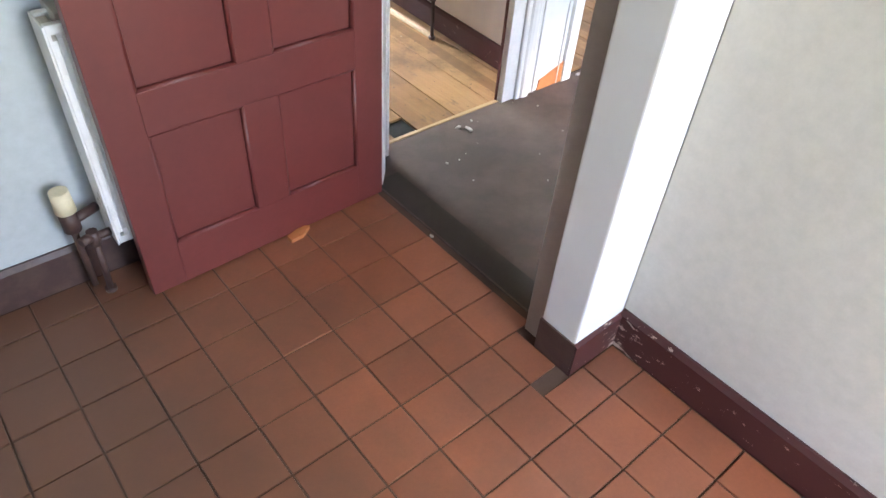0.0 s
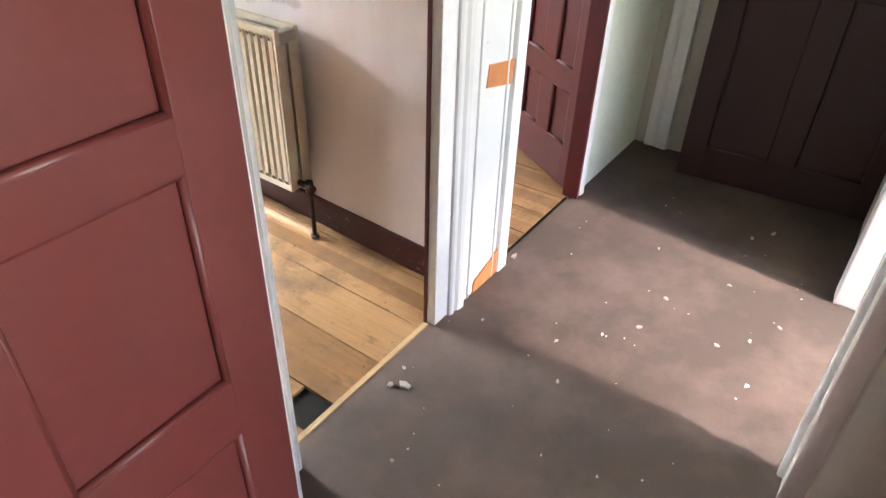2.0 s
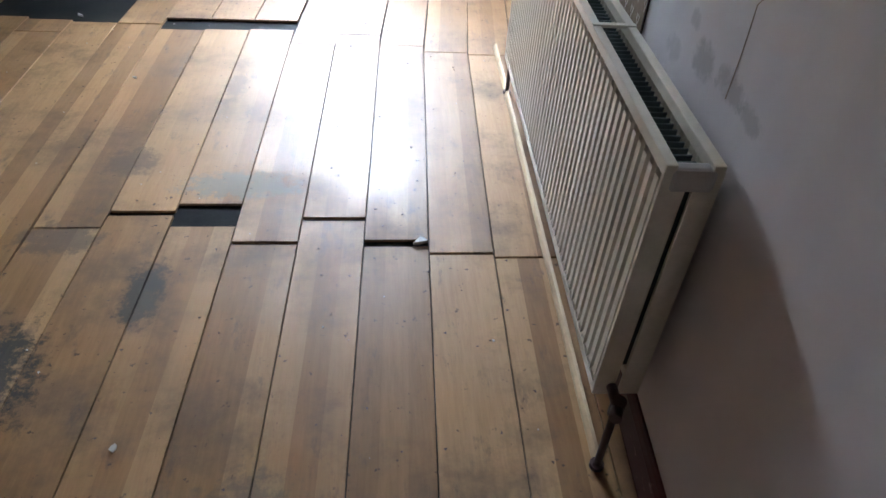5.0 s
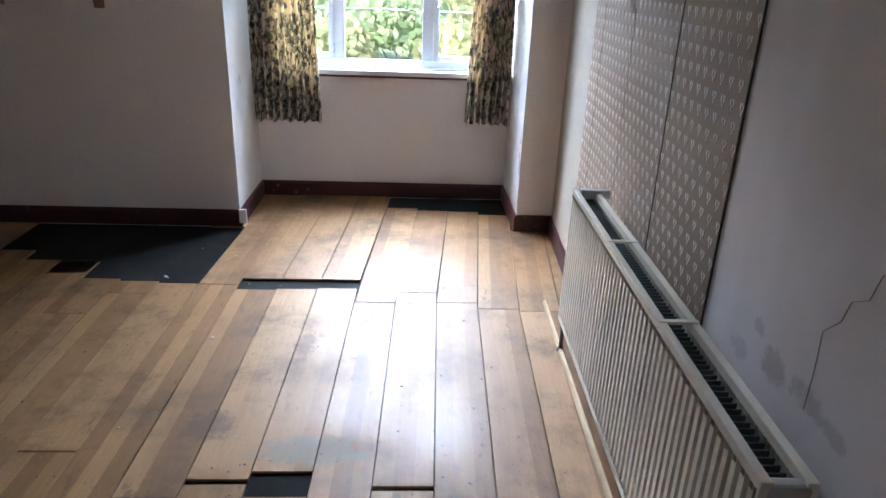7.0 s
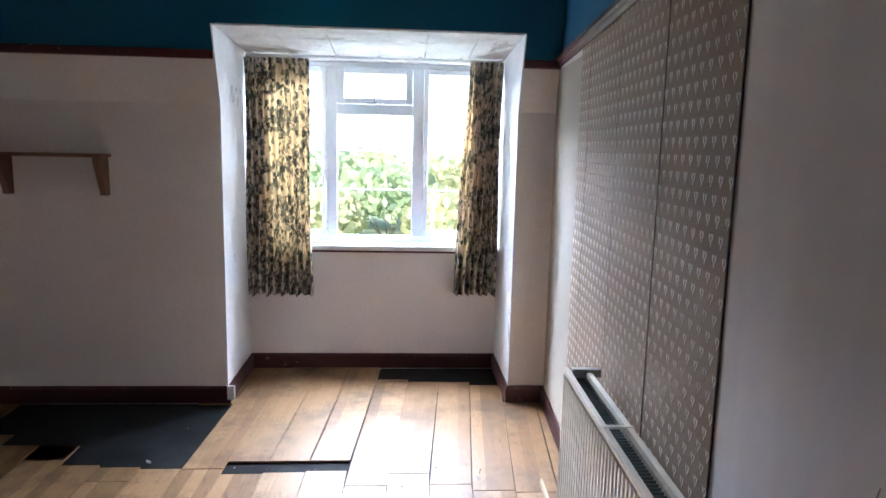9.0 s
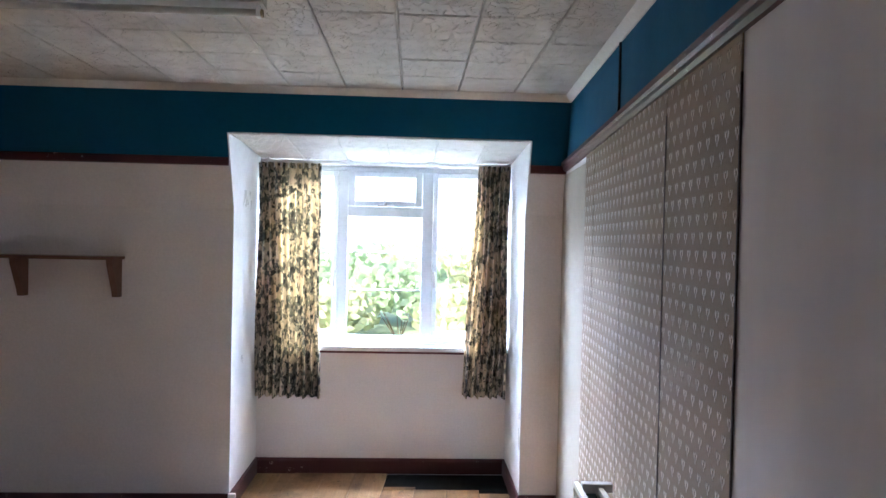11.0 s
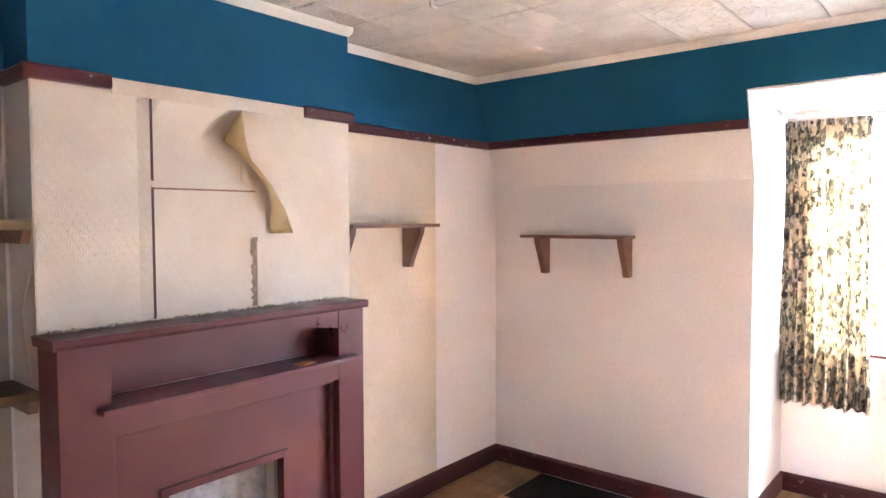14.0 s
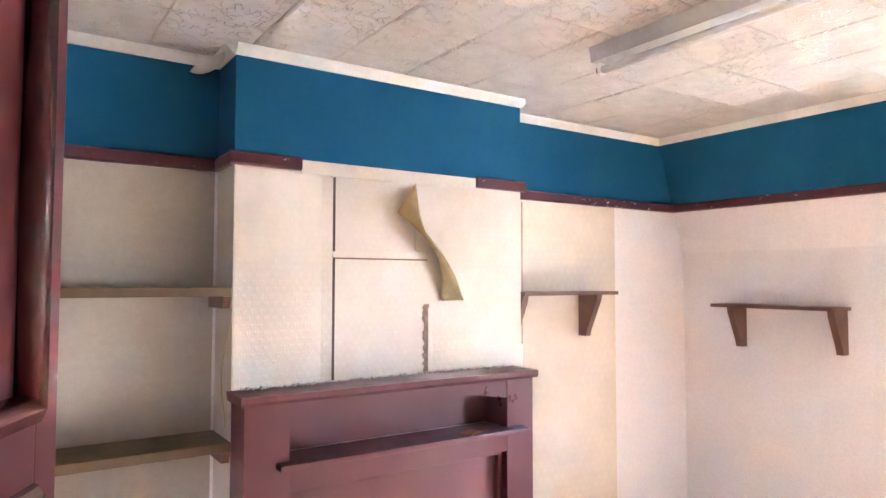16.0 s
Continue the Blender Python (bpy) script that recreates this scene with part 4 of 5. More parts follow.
# ---- radiator ----
def radiator(name, label, length, height, at, turn, flutes, mat, valve_end=0, side_cover=False):
    """A double panel radiator; its length runs along +x from the near end, its front faces -y, base at z=0."""
    r = thing(name, label, "radiator", at, turn=turn)
    pitch = length / flutes
    for yy, nm in ((0.0, "front_panel"), (0.076, "back_panel")):
        s = Solid()
        sec = []
        for k in range(flutes):
            a = k * pitch
            sec += [(a, 0.0), (a + pitch * 0.50, 0.0), (a + pitch * 0.60, 0.010), (a + pitch * 0.90, 0.010), (a + pitch, 0.0)] if k else [(0.0, 0.0), (pitch * 0.50, 0.0), (pitch * 0.60, 0.010), (pitch * 0.90, 0.010), (pitch, 0.0)]
        pts = []
        for p in sec:
            if not pts or abs(pts[-1][0] - p[0]) > 1e-6:
                pts.append(p)
        for (a, da), (b, db) in zip(pts, pts[1:]):
            z0, z1 = 0.035, height - 0.035
            s.poly([(a, yy + da, z0), (b, yy + db, z0), (b, yy + db, z1), (a, yy + da, z1)])
            for zz, ze in ((z0, 0.02), (z1, height - 0.02)):
                if max(da, db) > 0:
                    s.poly([(a, yy, ze), (b, yy, ze), (b, yy + db, zz), (a, yy + da, zz)])
        bmesh.ops.remove_doubles(s.bm, verts=s.bm.verts[:], dist=1e-5)
        part(nm, s, mat, r)
        for xa, xb, ya, yb, nn in ((0, 0.006, yy, yy + 0.019, "flange"), (length - 0.006, length, yy, yy + 0.019, "flange"), (0.0065, length - 0.0065, yy + 0.0175, yy + 0.0195, "back_sheet")):
            s = Solid()
            s.box(xa, xb, ya, yb, 0.023, height - 0.023)
            part(nn, s, mat, r)
        for rail_name, za, zb in (("bottom_rail", 0, 0.022), ("top_rail", height - 0.022, height)):
            s = Solid()
            s.box(0, length, yy - 0.001, yy + 0.019, za, zb, 0, 0.003)
            part(rail_name, s, mat, r)
    s = Solid()
    k = 0.02
    while k < length - 0.02:
        s.box(k, k + 0.004, 0.021, 0.074, 0.05, height - 0.03)
        k += 0.02
    tagged(part("convector", s, FINS, r), "dusty dark convector fins", kind="stuff")
    for k in (0.0, length - 0.008):
        for y0 in (-0.001, 0.053):
            s = Solid()
            s.box(k, k + 0.008, y0, y0 + 0.043, 0.0, height - 0.012, 0, 0.002)
            part("end_plate", s, mat, r)
    for k in (-0.002, length - 0.026):
        s = Solid()
        s.box(k, k + 0.028, 0.012, 0.086, height - 0.05, height - 0.008, 0, 0.008)
        part("end_tapping", s, GREYMET, r, "grey tapping between the panels")
    for k in (0.34, 0.66):
        s = Solid()
        s.box(length * k, length * k + 0.014, 0.0, 0.094, height - 0.004, height + 0.003)
        part("top_strap", s, mat, r)
    for k in (0.03,):
        s = Solid()
        s.box(k, k + 0.03, 0.02, 0.13, height - 0.02, height + 0.012, 0, 0.003)
        part("wall_bracket", s, GREYMET, r)
    for end in (0, 1):
        x, o = (length, 1) if end else (0.0, -1)
        s = Solid()
        s.rod((x, 0.035, 0.025), (x + o * 0.05, 0.035, 0.025), 0.011, 10)
        s.rod((x + o * 0.05, 0.035, 0.0), (x + o * 0.05, 0.035, 0.045), 0.015, 10)
        if end == valve_end:
            s.rod((x + o * 0.05, 0.035, 0.03), (x + o * 0.085, 0.02, 0.032), 0.013, 10)
        part("valve", s, PIPE, r, "dark painted valve")
        s = Solid()
        s.rod((x + o * 0.05, 0.035, 0.005), (x + o * 0.055, 0.035, -at[2] + 0.012), 0.0085, 10)
        s.rod((x + o * 0.055, 0.035, -at[2] + 0.012), (x + o * 0.055, 0.035, -at[2]), 0.016, 10)
        part("pipe", s, PIPE, r, "dark painted pipe into the floor")
    if side_cover:
        s = Solid()
        s.box(-0.006, -0.001, -0.006, 0.092, 0.0, height, 0, 0.002)
        part("side_cover", s, mat, r)
    return r


skew = math.degrees(math.atan(0.0645))
radiator("radiator", "long cream double panel radiator under embossed wallpaper", 1.60, 0.56, (2.354, 4.324, 0.183), -92, 48, RAD, 1)
radiator("radiator", "white radiator on the lobby wall behind the red door", 0.70, 0.60, (0.60, BL - 0.125, 0.17), 0, 21, WHITE, 0, True)
v = thing("radiator_valve", "ivory capped radiator valve on a dark pipe", "valve", (0.515, BL - 0.065, 0.02))
s = Solid()
s.rod((0, 0, 0.0), (0, 0, 0.24), 0.009, 10)
part("pipe", s, PIPE, v)
s = Solid()
s.rod((0, 0, 0.20), (0, 0, 0.26), 0.022, 12), s.rod((0, 0, 0.225), (0.075, 0.03, 0.225), 0.013, 10)
part("valve_body", s, PIPE, v)
s = Solid()
s.rod((0, 0, 0.262), (0, 0, 0.325), 0.026, 16, r2=0.023)
part("cap", s, IVORY, v, "ivory plastic cap")


# ---- chimney breast: fireplace, paper, shelves ----
def fireplace():
    f = thing("fireplace_surround", "maroon painted wooden fireplace surround with open niche", "fireplace", (XC, 3.688, 0))
    a, b = 3.066 - 3.688, 4.312 - 3.688
    d = 0.15
    n0, n1 = 3.225 - 3.688, 4.170 - 3.688
    s = Solid()
    s.box(0.002, d, a, n0, 0, 1.20, 0, 0.003)
    part("side_post", s, MAROON, f)
    s = Solid()
    s.box(0.002, d, n1, b, 0, 1.20, 0, 0.003)
    part("side_post", s, MAROON, f)
    s = Solid()
    s.prism([(0.0, a - 0.012, 1.20), (d + 0.012, a - 0.012, 1.20), (d + 0.02, a - 0.016, 1.212), (d + 0.02, a - 0.016, 1.232), (0.0, a - 0.016, 1.232)], (0, b - a + 0.03, 0))
    part("mantel_cap", s, MAROON, f)
    s = Solid()   # arched rail over the niche
    k = 24
    top = [(d - 0.004, n0 + (n1 - n0) * i / k, 1.20) for i in range(k + 1)]
    low = [(d - 0.004, n0 + (n1 - n0) * i / k, 1.125 + 0.045 * math.sin(math.pi * i / k)) for i in range(k + 1)]
    s.prism(top + low[::-1], (-0.02, 0, 0))
    part("arched_rail", s, MAROON, f)
    s = Solid()
    s.box(0.002, 0.012, n0, n1, 1.004, 1.187), s.box(0.012, d - 0.03, n0, n1, 1.188, 1.20)
    part("niche_back", s, MAROON, f)
    s = Solid()
    s.box(0.01, d + 0.05, n0 - 0.05, n1 + 0.085, 0.981, 1.003, 0, 0.006)
    part("niche_shelf", s, MAROON, f)
    s = Solid()
    s.box(0.002, d - 0.002, n0, n1, 0.905, 0.980)
    part("lower_rail", s, MAROON, f)
    p0, p1 = 3.43 - 3.688, 3.912 - 3.688
    s = Solid()
    s.prism([(0.06, a_, z_) for a_, z_ in ((n0, 0), (p0, 0), (p0, 0.63), (p1, 0.63), (p1, 0), (n1, 0), (n1, 0.905), (n0, 0.905))], (0.03, 0, 0))
    part("panel", s, MAROON, f)
    s = Solid()
    for q in ((n0, n0 + 0.022), (n1 - 0.022, n1)):
        s.box(0.088, 0.115, q[0], q[1], 0, 0.905, 0, 0.006)
    s.box(0.088, 0.115, n0, n1, 0.883, 0.905, 0, 0.006)
    part("panel_moulding", s, MAROON, f)
    s = Solid()
    s.box(0.086, 0.102, p0 - 0.03, p0, 0, 0.66, 0, 0.003), s.box(0.086, 0.102, p1, p1 + 0.03, 0, 0.66, 0, 0.003), s.box(0.086, 0.102, p0, p1, 0.63, 0.66, 0, 0.003)
    part("opening_trim", s, MAROON, f)
    s = Solid()
    s.box(-0.06, -0.045, p0 - 0.02, p1 + 0.02, 0.0, 0.66)
    part("fireback", s, ASH, f, "mottled grey fireback")
    card = thing("card", "small torn brown card on the niche shelf", "card", (XC + 0.15, 3.985, 1.004), turn=20)
    s = Solid()
    s.box(-0.028, 0.028, -0.04, 0.04, 0, 0.003), s.box(-0.02, 0.02, -0.03, 0.028, 0.003, 0.004)
    part("sheet", s, RAWWOOD, card)


def along(v, knots):
    """Value at v on a line through knots."""
    for (a, p), (b, q) in zip(knots, knots[1:]):
        if v <= b:
            return p + (q - p) * (v - a) / (b - a)
    return knots[-1][1]


def paper_strips():
    """Papers hung on the chimney breast, the alcove and the right-hand wall."""
    s = Solid()
    g = thing("wallpaper", "cream dotted wallpaper peeling from the chimney breast", "wallpaper", (XC, 0, 0))
    for k, (y0, y1, z0, z1, o) in enumerate(((C0 + 0.004, 3.430, 1.236, RAIL - 0.008, 0.003), (3.438, 3.865, 1.236, 1.700, 0.0025), (3.438, 3.800, 1.706, RAIL - 0.010, 0.0035), (3.872, C1 - 0.003, 1.236, 1.52, 0.004), (3.81, C1 - 0.003, 1.52, RAIL - 0.010, 0.003))):
        s = Solid()
        s.box(0.0005, o, y0, y1, z0, z1)
        part("strip", s, DOTPAPER, g)
    s = Solid()
    rng = random.Random(9)
    zs = [1.24 + k * 0.0115 for k in range(25)]
    left = [(0.002, 3.860 - 0.006 - 0.016 * rng.random(), z) for z in zs]
    right = [(0.002, 3.874 + 0.006 * rng.random(), z) for z in zs]
    s.prism(left + right[::-1], (0.003, 0, 0))
    part("tear", s, TORN, g, "torn edge showing the brown backing")
    for outline, way in (([(0.001, 3.395, 0), (0.0035, 3.395, 0), (0.016, 3.434, 0), (0.0145, 3.4345, 0)], (1.24, 2.005)), ([(0.001, 3.90, 0), (0.003, 3.90, 0), (0.010, 3.868, 0), (0.0085, 3.8675, 0)], (1.24, 1.50))):
        s = Solid()
        s.prism([(a, b, way[0]) for a, b, _ in outline], (0, 0, way[1] - way[0]))
        part("lifted_edge", s, DOTPAPER, g)
    s = Solid()
    s.prism([(0.001, 3.44, 1.735), (0.001, 3.44, 1.738), (0.010, 3.44, 1.702), (0.0085, 3.44, 1.701)], (0, 0.42, 0))
    part("lifted_edge", s, DOTPAPER, g)
    # seam strips: backing, coloured darker to include the lifted edge's shadow
    for y0, y1, z0, z1, m in ((3.429, 3.450, 1.238, 2.008, PIPE), (3.438, 3.866, 1.695, 1.705, PINE)):
        s = Solid()
        s.box(0.0004, 0.0045, y0, y1, z0, z1)
        part("open_seam", s, m, g, "brown backing in the open seam")
    # the peeled tongue of paper, curling out of the wall
    c = thing("peeling_paper", "peeled tongue of wallpaper curling outwards, yellow back showing", "wallpaper", (XC + 0.004, 3.80, 1.53))
    s = Solid()
    nu, nv = 10, 22
    grid = []
    for j in range(nv + 1):
        v = j / nv
        z = 0.485 * (1 - v)
        left = along(v, ((0, 0), (0.27, -0.115), (0.45, 0.0), (0.60, 0.075), (0.8, 0.118), (1, 0.125)))
        right = along(v, ((0, 0.008), (0.27, 0.028), (0.42, 0.055), (0.60, 0.145), (0.8, 0.212), (1, 0.25)))
        line = []
        for i in range(nu + 1):
            u = i / nu
            y = right + (left - right) * u
            lift = (0.012 + 0.055 * math.sin(math.pi * min(v * 1.1, 1)) ** 0.8) * math.sin(1.9 * u) ** 1.2
            line.append(s.bm.verts.new((0.002 + lift, y, z)))
        grid.append(line)
    for j in range(nv):
        for i in range(nu):
            s.bm.faces.new((grid[j][i], grid[j][i + 1], grid[j + 1][i + 1], grid[j + 1][i])).smooth = True
    bmesh.ops.solidify(s.bm, geom=s.bm.faces[:], thickness=0.001)
    part("tongue", s, PAPERBACK, c)

    g = thing("wallpaper", "cream embossed wallpaper in the alcove", "wallpaper", (XA, 0, 0))
    for y0, y1, z0, z1 in ((C1 + 0.004, 4.555, 0.108, RAIL - 0.002), (4.566, 5.235, 0.108, RAIL - 0.002)):
        s = Solid()
        s.box(0.0005, 0.003, y0, y1, z0, z1)
        part("strip", s, ALCOVEPAPER, g)
    s = Solid()
    s.box(0.0002, 0.0022, 4.5555, 4.5655, 1.30, RAIL - 0.01)
    part("open_seam", s, TORN, g, "brown backing in the open seam")
    g = thing("wallpaper", "tan wallpaper lifting in the shelf alcove", "wallpaper", (XA, 0, 0))
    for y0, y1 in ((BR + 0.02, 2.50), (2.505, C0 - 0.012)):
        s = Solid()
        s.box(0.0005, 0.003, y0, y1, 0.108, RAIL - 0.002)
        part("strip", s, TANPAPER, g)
    s = Solid()   # strip hanging loose in the alcove corner
    pts = [(0.20 + 0.012 * math.sin(k * 0.9), 3.062 - 0.012 - 0.016 * math.sin(k * 0.45), 1.10 + k * 0.042) for k in range(11)]
    for p, q in zip(pts, pts[1:]):
        s.poly([p, q, (q[0] - 0.03, q[1] + 0.012, q[2]), (p[0] - 0.03, p[1] + 0.012, p[2])])
    bmesh.ops.solidify(s.bm, geom=s.bm.faces[:], thickness=0.0015)
    part("loose_strip", s, PAPERBACK, g, "loose curled strip of paper")

    g = thing("wallpaper", "brown embossed wallpaper of raised sprigs, seams opening", "wallpaper", (right_wall_x(3.35), 3.35, 0), turn=-skew)
    y = 0.0
    for k, w in enumerate((0.525, 0.525, 0.525, 0.20)):
        s = Solid()
        top = [(-0.0045 - 0.001 * (k % 2), yy, zz) for yy, zz in ((y, 0.108), (y + w - 0.004, 0.108), (y + w - 0.004, right_rail_z(3.35 + y + w)), (y, right_rail_z(3.35 + y)))]
        s.prism(top, (0.004 + 0.001 * (k % 2), 0, 0))
        part("strip", s, BROWNPAPER, g)
        s = Solid()
        s.box(-0.006 - 0.001 * (k % 2), -0.001, y - 0.002, y + 0.0015, 0.5 if k else 0.108, RAIL - 0.01)
        if k < 3:
            part("seam", s, DARKRED if k == 0 else PIPE, g, "dark open seam")
        y += w
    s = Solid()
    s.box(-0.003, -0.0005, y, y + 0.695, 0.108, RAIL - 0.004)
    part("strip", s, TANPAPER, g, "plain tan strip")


def bracket_shelf(name, label, length, depth, at, turn, brackets, mat, h=0.235):
    """A board on shaped brackets; wall at y=0, board towards -y, along x, top of the board at z=0."""
    b = thing(name, label, "shelf", at, "bracket shelves", turn=turn)
    s = Solid()
    s.prism([(0, 0, 0), (length, 0, 0), (length, -depth + 0.02, 0), (length - 0.012, -depth, 0), (0.012, -depth, 0), (0, -depth + 0.02, 0)], (0, 0, -0.018))
    part("board", s, mat, b)
    for x in brackets:
        s = Solid()
        s.prism([(x, 0, -0.0185), (x, -depth * 0.80, -0.0185), (x, -depth * 0.76, -0.05), (x, -depth * 0.36, -h + 0.035), (x, -depth * 0.30, -h), (x, 0, -h)], (0.034, 0, 0))
        part("bracket", s, mat, b)
    return b


def alcove_shelf(name, label, z, mat, depth):
    b = thing(name, label, "shelf", (XA, (BR + C0) / 2, z), "alcove shelves")
    w = (C0 - BR) / 2
    s = Solid()
    s.box(0.004, depth, -w + 0.004, w - 0.004, -0.032, 0.0, 0, 0.003)
    part("board", s, mat, b)
    s = Solid()
    s.prism([(0.004, w - 0.028, -0.033), (depth - 0.01, w - 0.028, -0.033), (depth - 0.03, w - 0.028, -0.075), (0.004, w - 0.028, -0.075)], (0, 0.026, 0))
    part("batten", s, BROWNWOOD, b, "dark batten under the board's end")
    return b


fireplace()
paper_strips()
bracket_shelf("bracket_shelf", "short dark stained shelf on two shaped brackets", 0.67, 0.165, (-0.60, YW, 1.488), 0, (0.09, 0.62), BROWNWOOD)
bracket_shelf("bracket_shelf", "short brown shelf on brackets beside the chimney breast", 0.66, 0.17, (XA + 0.004, 4.42, 1.560), 90, (0.03, 0.53), BROWNWOOD)
alcove_shelf("alcove_shelf", "thin pine shelf across the alcove", 1.590, OLIVE, 0.215)
alcove_shelf("alcove_shelf", "deep olive brown shelf across the alcove", 1.062, OLIVE, 0.235)

# ceiling tube lamp, unlit
lamp = thing("tube_lamp", "unlit fluorescent tube in a grey ceiling batten", "ceiling lamp", (0.62, 4.16, H))
s = Solid()
s.prism([(-0.61, -0.045, -0.001), (-0.61, 0.045, -0.001), (-0.61, 0.035, -0.055), (-0.61, -0.035, -0.055)], (1.22, 0, 0))
part("batten", s, GREYMET, lamp)
for k in (-0.60, 0.585):
    s = Solid()
    s.box(k, k + 0.015, -0.014, 0.014, -0.095, -0.055, 0, 0.003)
    part("lampholder", s, WHITE, lamp)
s = Solid()
s.rod((-0.605, 0, -0.08), (0.605, 0, -0.08), 0.013, 14)
part("tube", s, TUBE, lamp)
for k in (-0.607, 0.59):
    s = Solid()
    s.rod((k, 0, -0.08), (k + 0.017, 0, -0.08), 0.0135, 14)
    part("tube_cap", s, BRASS, lamp)


# ---- floors ----
def planks():
    s = Solid()
    s.box(-1.0, 4.6, B0 + 0.012, 6.6, -0.06, -0.010)
    fl = structure("floor", s, SUBFLOOR, "oak laminate floor with gaps over black screed", "floor")
    length = 1.38
    start = {4: 3.583, 5: 3.619, 6: 3.435, 7: 3.55, 8: 3.44, 9: 3.38, 10: 3.36}
    gap_after = {4: 0.02, 5: 0.11, 6: 0.012, 7: 0.016, 8: 0.028, 9: 0.006, 10: 0.004}

    def seam(k, y):
        """Where the joint left of board k lies at y; the far course runs at its own angle."""
        knots = ((2.0, 1.387, 0.1925), (3.5, 1.438, 0.1925), (4.95, 1.478, 0.2005), (6.24, 1.581, 0.2095), (6.6, 1.610, 0.212))
        for (ya, ca, wa), (yb, cb, wb) in zip(knots, knots[1:]):
            if y <= yb:
                break
        u = (y - ya) / (yb - ya)
        return ca + (cb - ca) * u + (k - 6) * (wa + (wb - wa) * u)

    def board(corners, lift=0.0):
        """One board with eased edges over four plan corners (near left, near right, far right, far left)."""
        ox, oy = corners[0]
        turn = math.atan2(corners[3][0] - ox, corners[3][1] - oy)
        c, n = math.cos(turn), math.sin(turn)
        loc = [((x - ox) * c - (y - oy) * n, (x - ox) * n + (y - oy) * c) for x, y in corners]
        q = Solid()
        rings = []
        for inset, z in ((0.0, 0.0), (0.0, 0.0084), (0.0011, 0.0095)):
            rings.append([q.bm.verts.new((x + inset * sx, y + inset * sy, z)) for (x, y), (sx, sy) in zip(loc, ((1, 1), (-1, 1), (-1, -1), (1, -1)))])
        for a, b in zip(rings, rings[1:]):
            for k in range(4):
                q.bm.faces.new((a[k], a[(k + 1) % 4], b[(k + 1) % 4], b[k]))
        q.bm.faces.new(rings[2])
        o = new("plank", q.mesh("plank", OAK))
        o.location = (ox, oy, -0.0097 + lift)
        o.rotation_euler = (0, 0, -turn)
        o.parent = fl

    def plank(k, y0, y1, lift=0.0, part_width=1.0):
        if y1 - y0 < 0.03:
            return
        ya, yb = y0, y1 - 0.003
        xs = [seam(k, ya), seam(k, ya) + (seam(k + 1, ya) - seam(k, ya)) * part_width - 0.0030, seam(k, yb) + (seam(k + 1, yb) - seam(k, yb)) * part_width - 0.0030, seam(k, yb)]
        xs = [min(max(x, XA + 0.017), right_wall_x(y) - 0.017) for x, y in zip(xs, (ya, ya, yb, yb))]
        if xs[1] - xs[0] < 0.015 or xs[2] - xs[3] < 0.015:
            return
        board([(xs[0], ya), (xs[1], ya), (xs[2], yb), (xs[3], yb)], lift)

    bare = {1: 5.0, 0: 5.02, -1: 5.045, -2: 5.262, -3: 5.27, -4: 5.40}   # black screed begins here
    short = {6: 6.25, 7: 6.205, 8: 6.20, 9: 6.15}                       # boards that stop short in the bay
    for k in range(-7, 12):
        j0 = start.get(k, 3.5 + 0.25 * math.sin(k * 2.1))
        g = gap_after.get(k, 0.004)
        rows = [(B1 - 0.10 if 1.4 < seam(k, 2.1) < 2.35 else BR, j0 - g), (j0, j0 + length), (j0 + length, j0 + 2 * length), (j0 + 2 * length, j0 + 3 * length)]
        if k in (3, 4, 5):
            rows[1] = (j0, 4.925 + 0.012 * k - 0.02)
            rows[2] = (5.062, YN)
        if k == 2:
            rows[1], rows[2] = (j0, 4.993), (4.996, YN)
        if 2 <= k <= 5:
            rows.pop()
        limit = YN if seam(k + 1, 6.1) > NL + 0.02 and seam(k, 6.1) < NR - 0.02 else YW
        for n, (a, b) in enumerate(rows):
            b = min(b, limit)
            if k in bare and b > 5.0 and a < YW:
                if a < bare[k]:
                    plank(k, a, bare[k])
                if k == 1 and b > YW:
                    plank(k, YW - 0.02, YN)
                continue
            if k in short:
                b = min(b, short[k])
            if k == 7 and n == 0:
                plank(k, a, 2.18, 0.0, 0.44), plank(k, 2.18, b)
                continue
            plank(k, a, b, 0.004 if n == 2 and k in (3, 4, 5) else 0.0)
    for k in range(12):   # second bedroom
        x0 = 2.66 + k * 0.16
        for y0, y1 in ((B0 + 0.03, 3.397), (3.4, 4.9)):
            board([(x0, y0), (x0 + 0.156, y0), (x0 + 0.156, y1), (x0, y1)])


def quarry():
    s = Solid()
    s.box(-0.75, 1.557, -1.1, B0, -0.08, -0.006)
    fl = structure("floor_lobby", s, GROUT, "worn red quarry tile floor, browner to one side", "floor")
    p = 0.1525
    meshes = {}
    for i in range(-9, 3):
        for j in range(-12, 6):
            x0, y0 = 1.110 + i * p, 1.256 + j * p
            x1 = min(x0 + p, 1.54 if y0 < 0.87 else (1.442 if y0 > 1.03 else 1.362))
            y1 = min(y0 + p, BL - 0.016)
            if x1 > 1.363 and y0 < 0.87:
                y1 = min(y1, 0.906)
            if x1 - x0 < 0.03 or y1 - y0 < 0.03:
                continue
            key = (round(x1 - x0, 3), round(y1 - y0, 3))
            if key not in meshes:
                q = Solid()
                q.box(0.0025, x1 - x0 - 0.0025, 0.0025, y1 - y0 - 0.0025, -0.02, 0, 0, 0.002)
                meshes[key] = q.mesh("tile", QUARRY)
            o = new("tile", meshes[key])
            o.location = (x0, y0, random.uniform(-0.001, 0.0008))
            o.rotation_euler = (random.uniform(-0.004, 0.004), random.uniform(-0.004, 0.004), 0)
            o.parent = fl


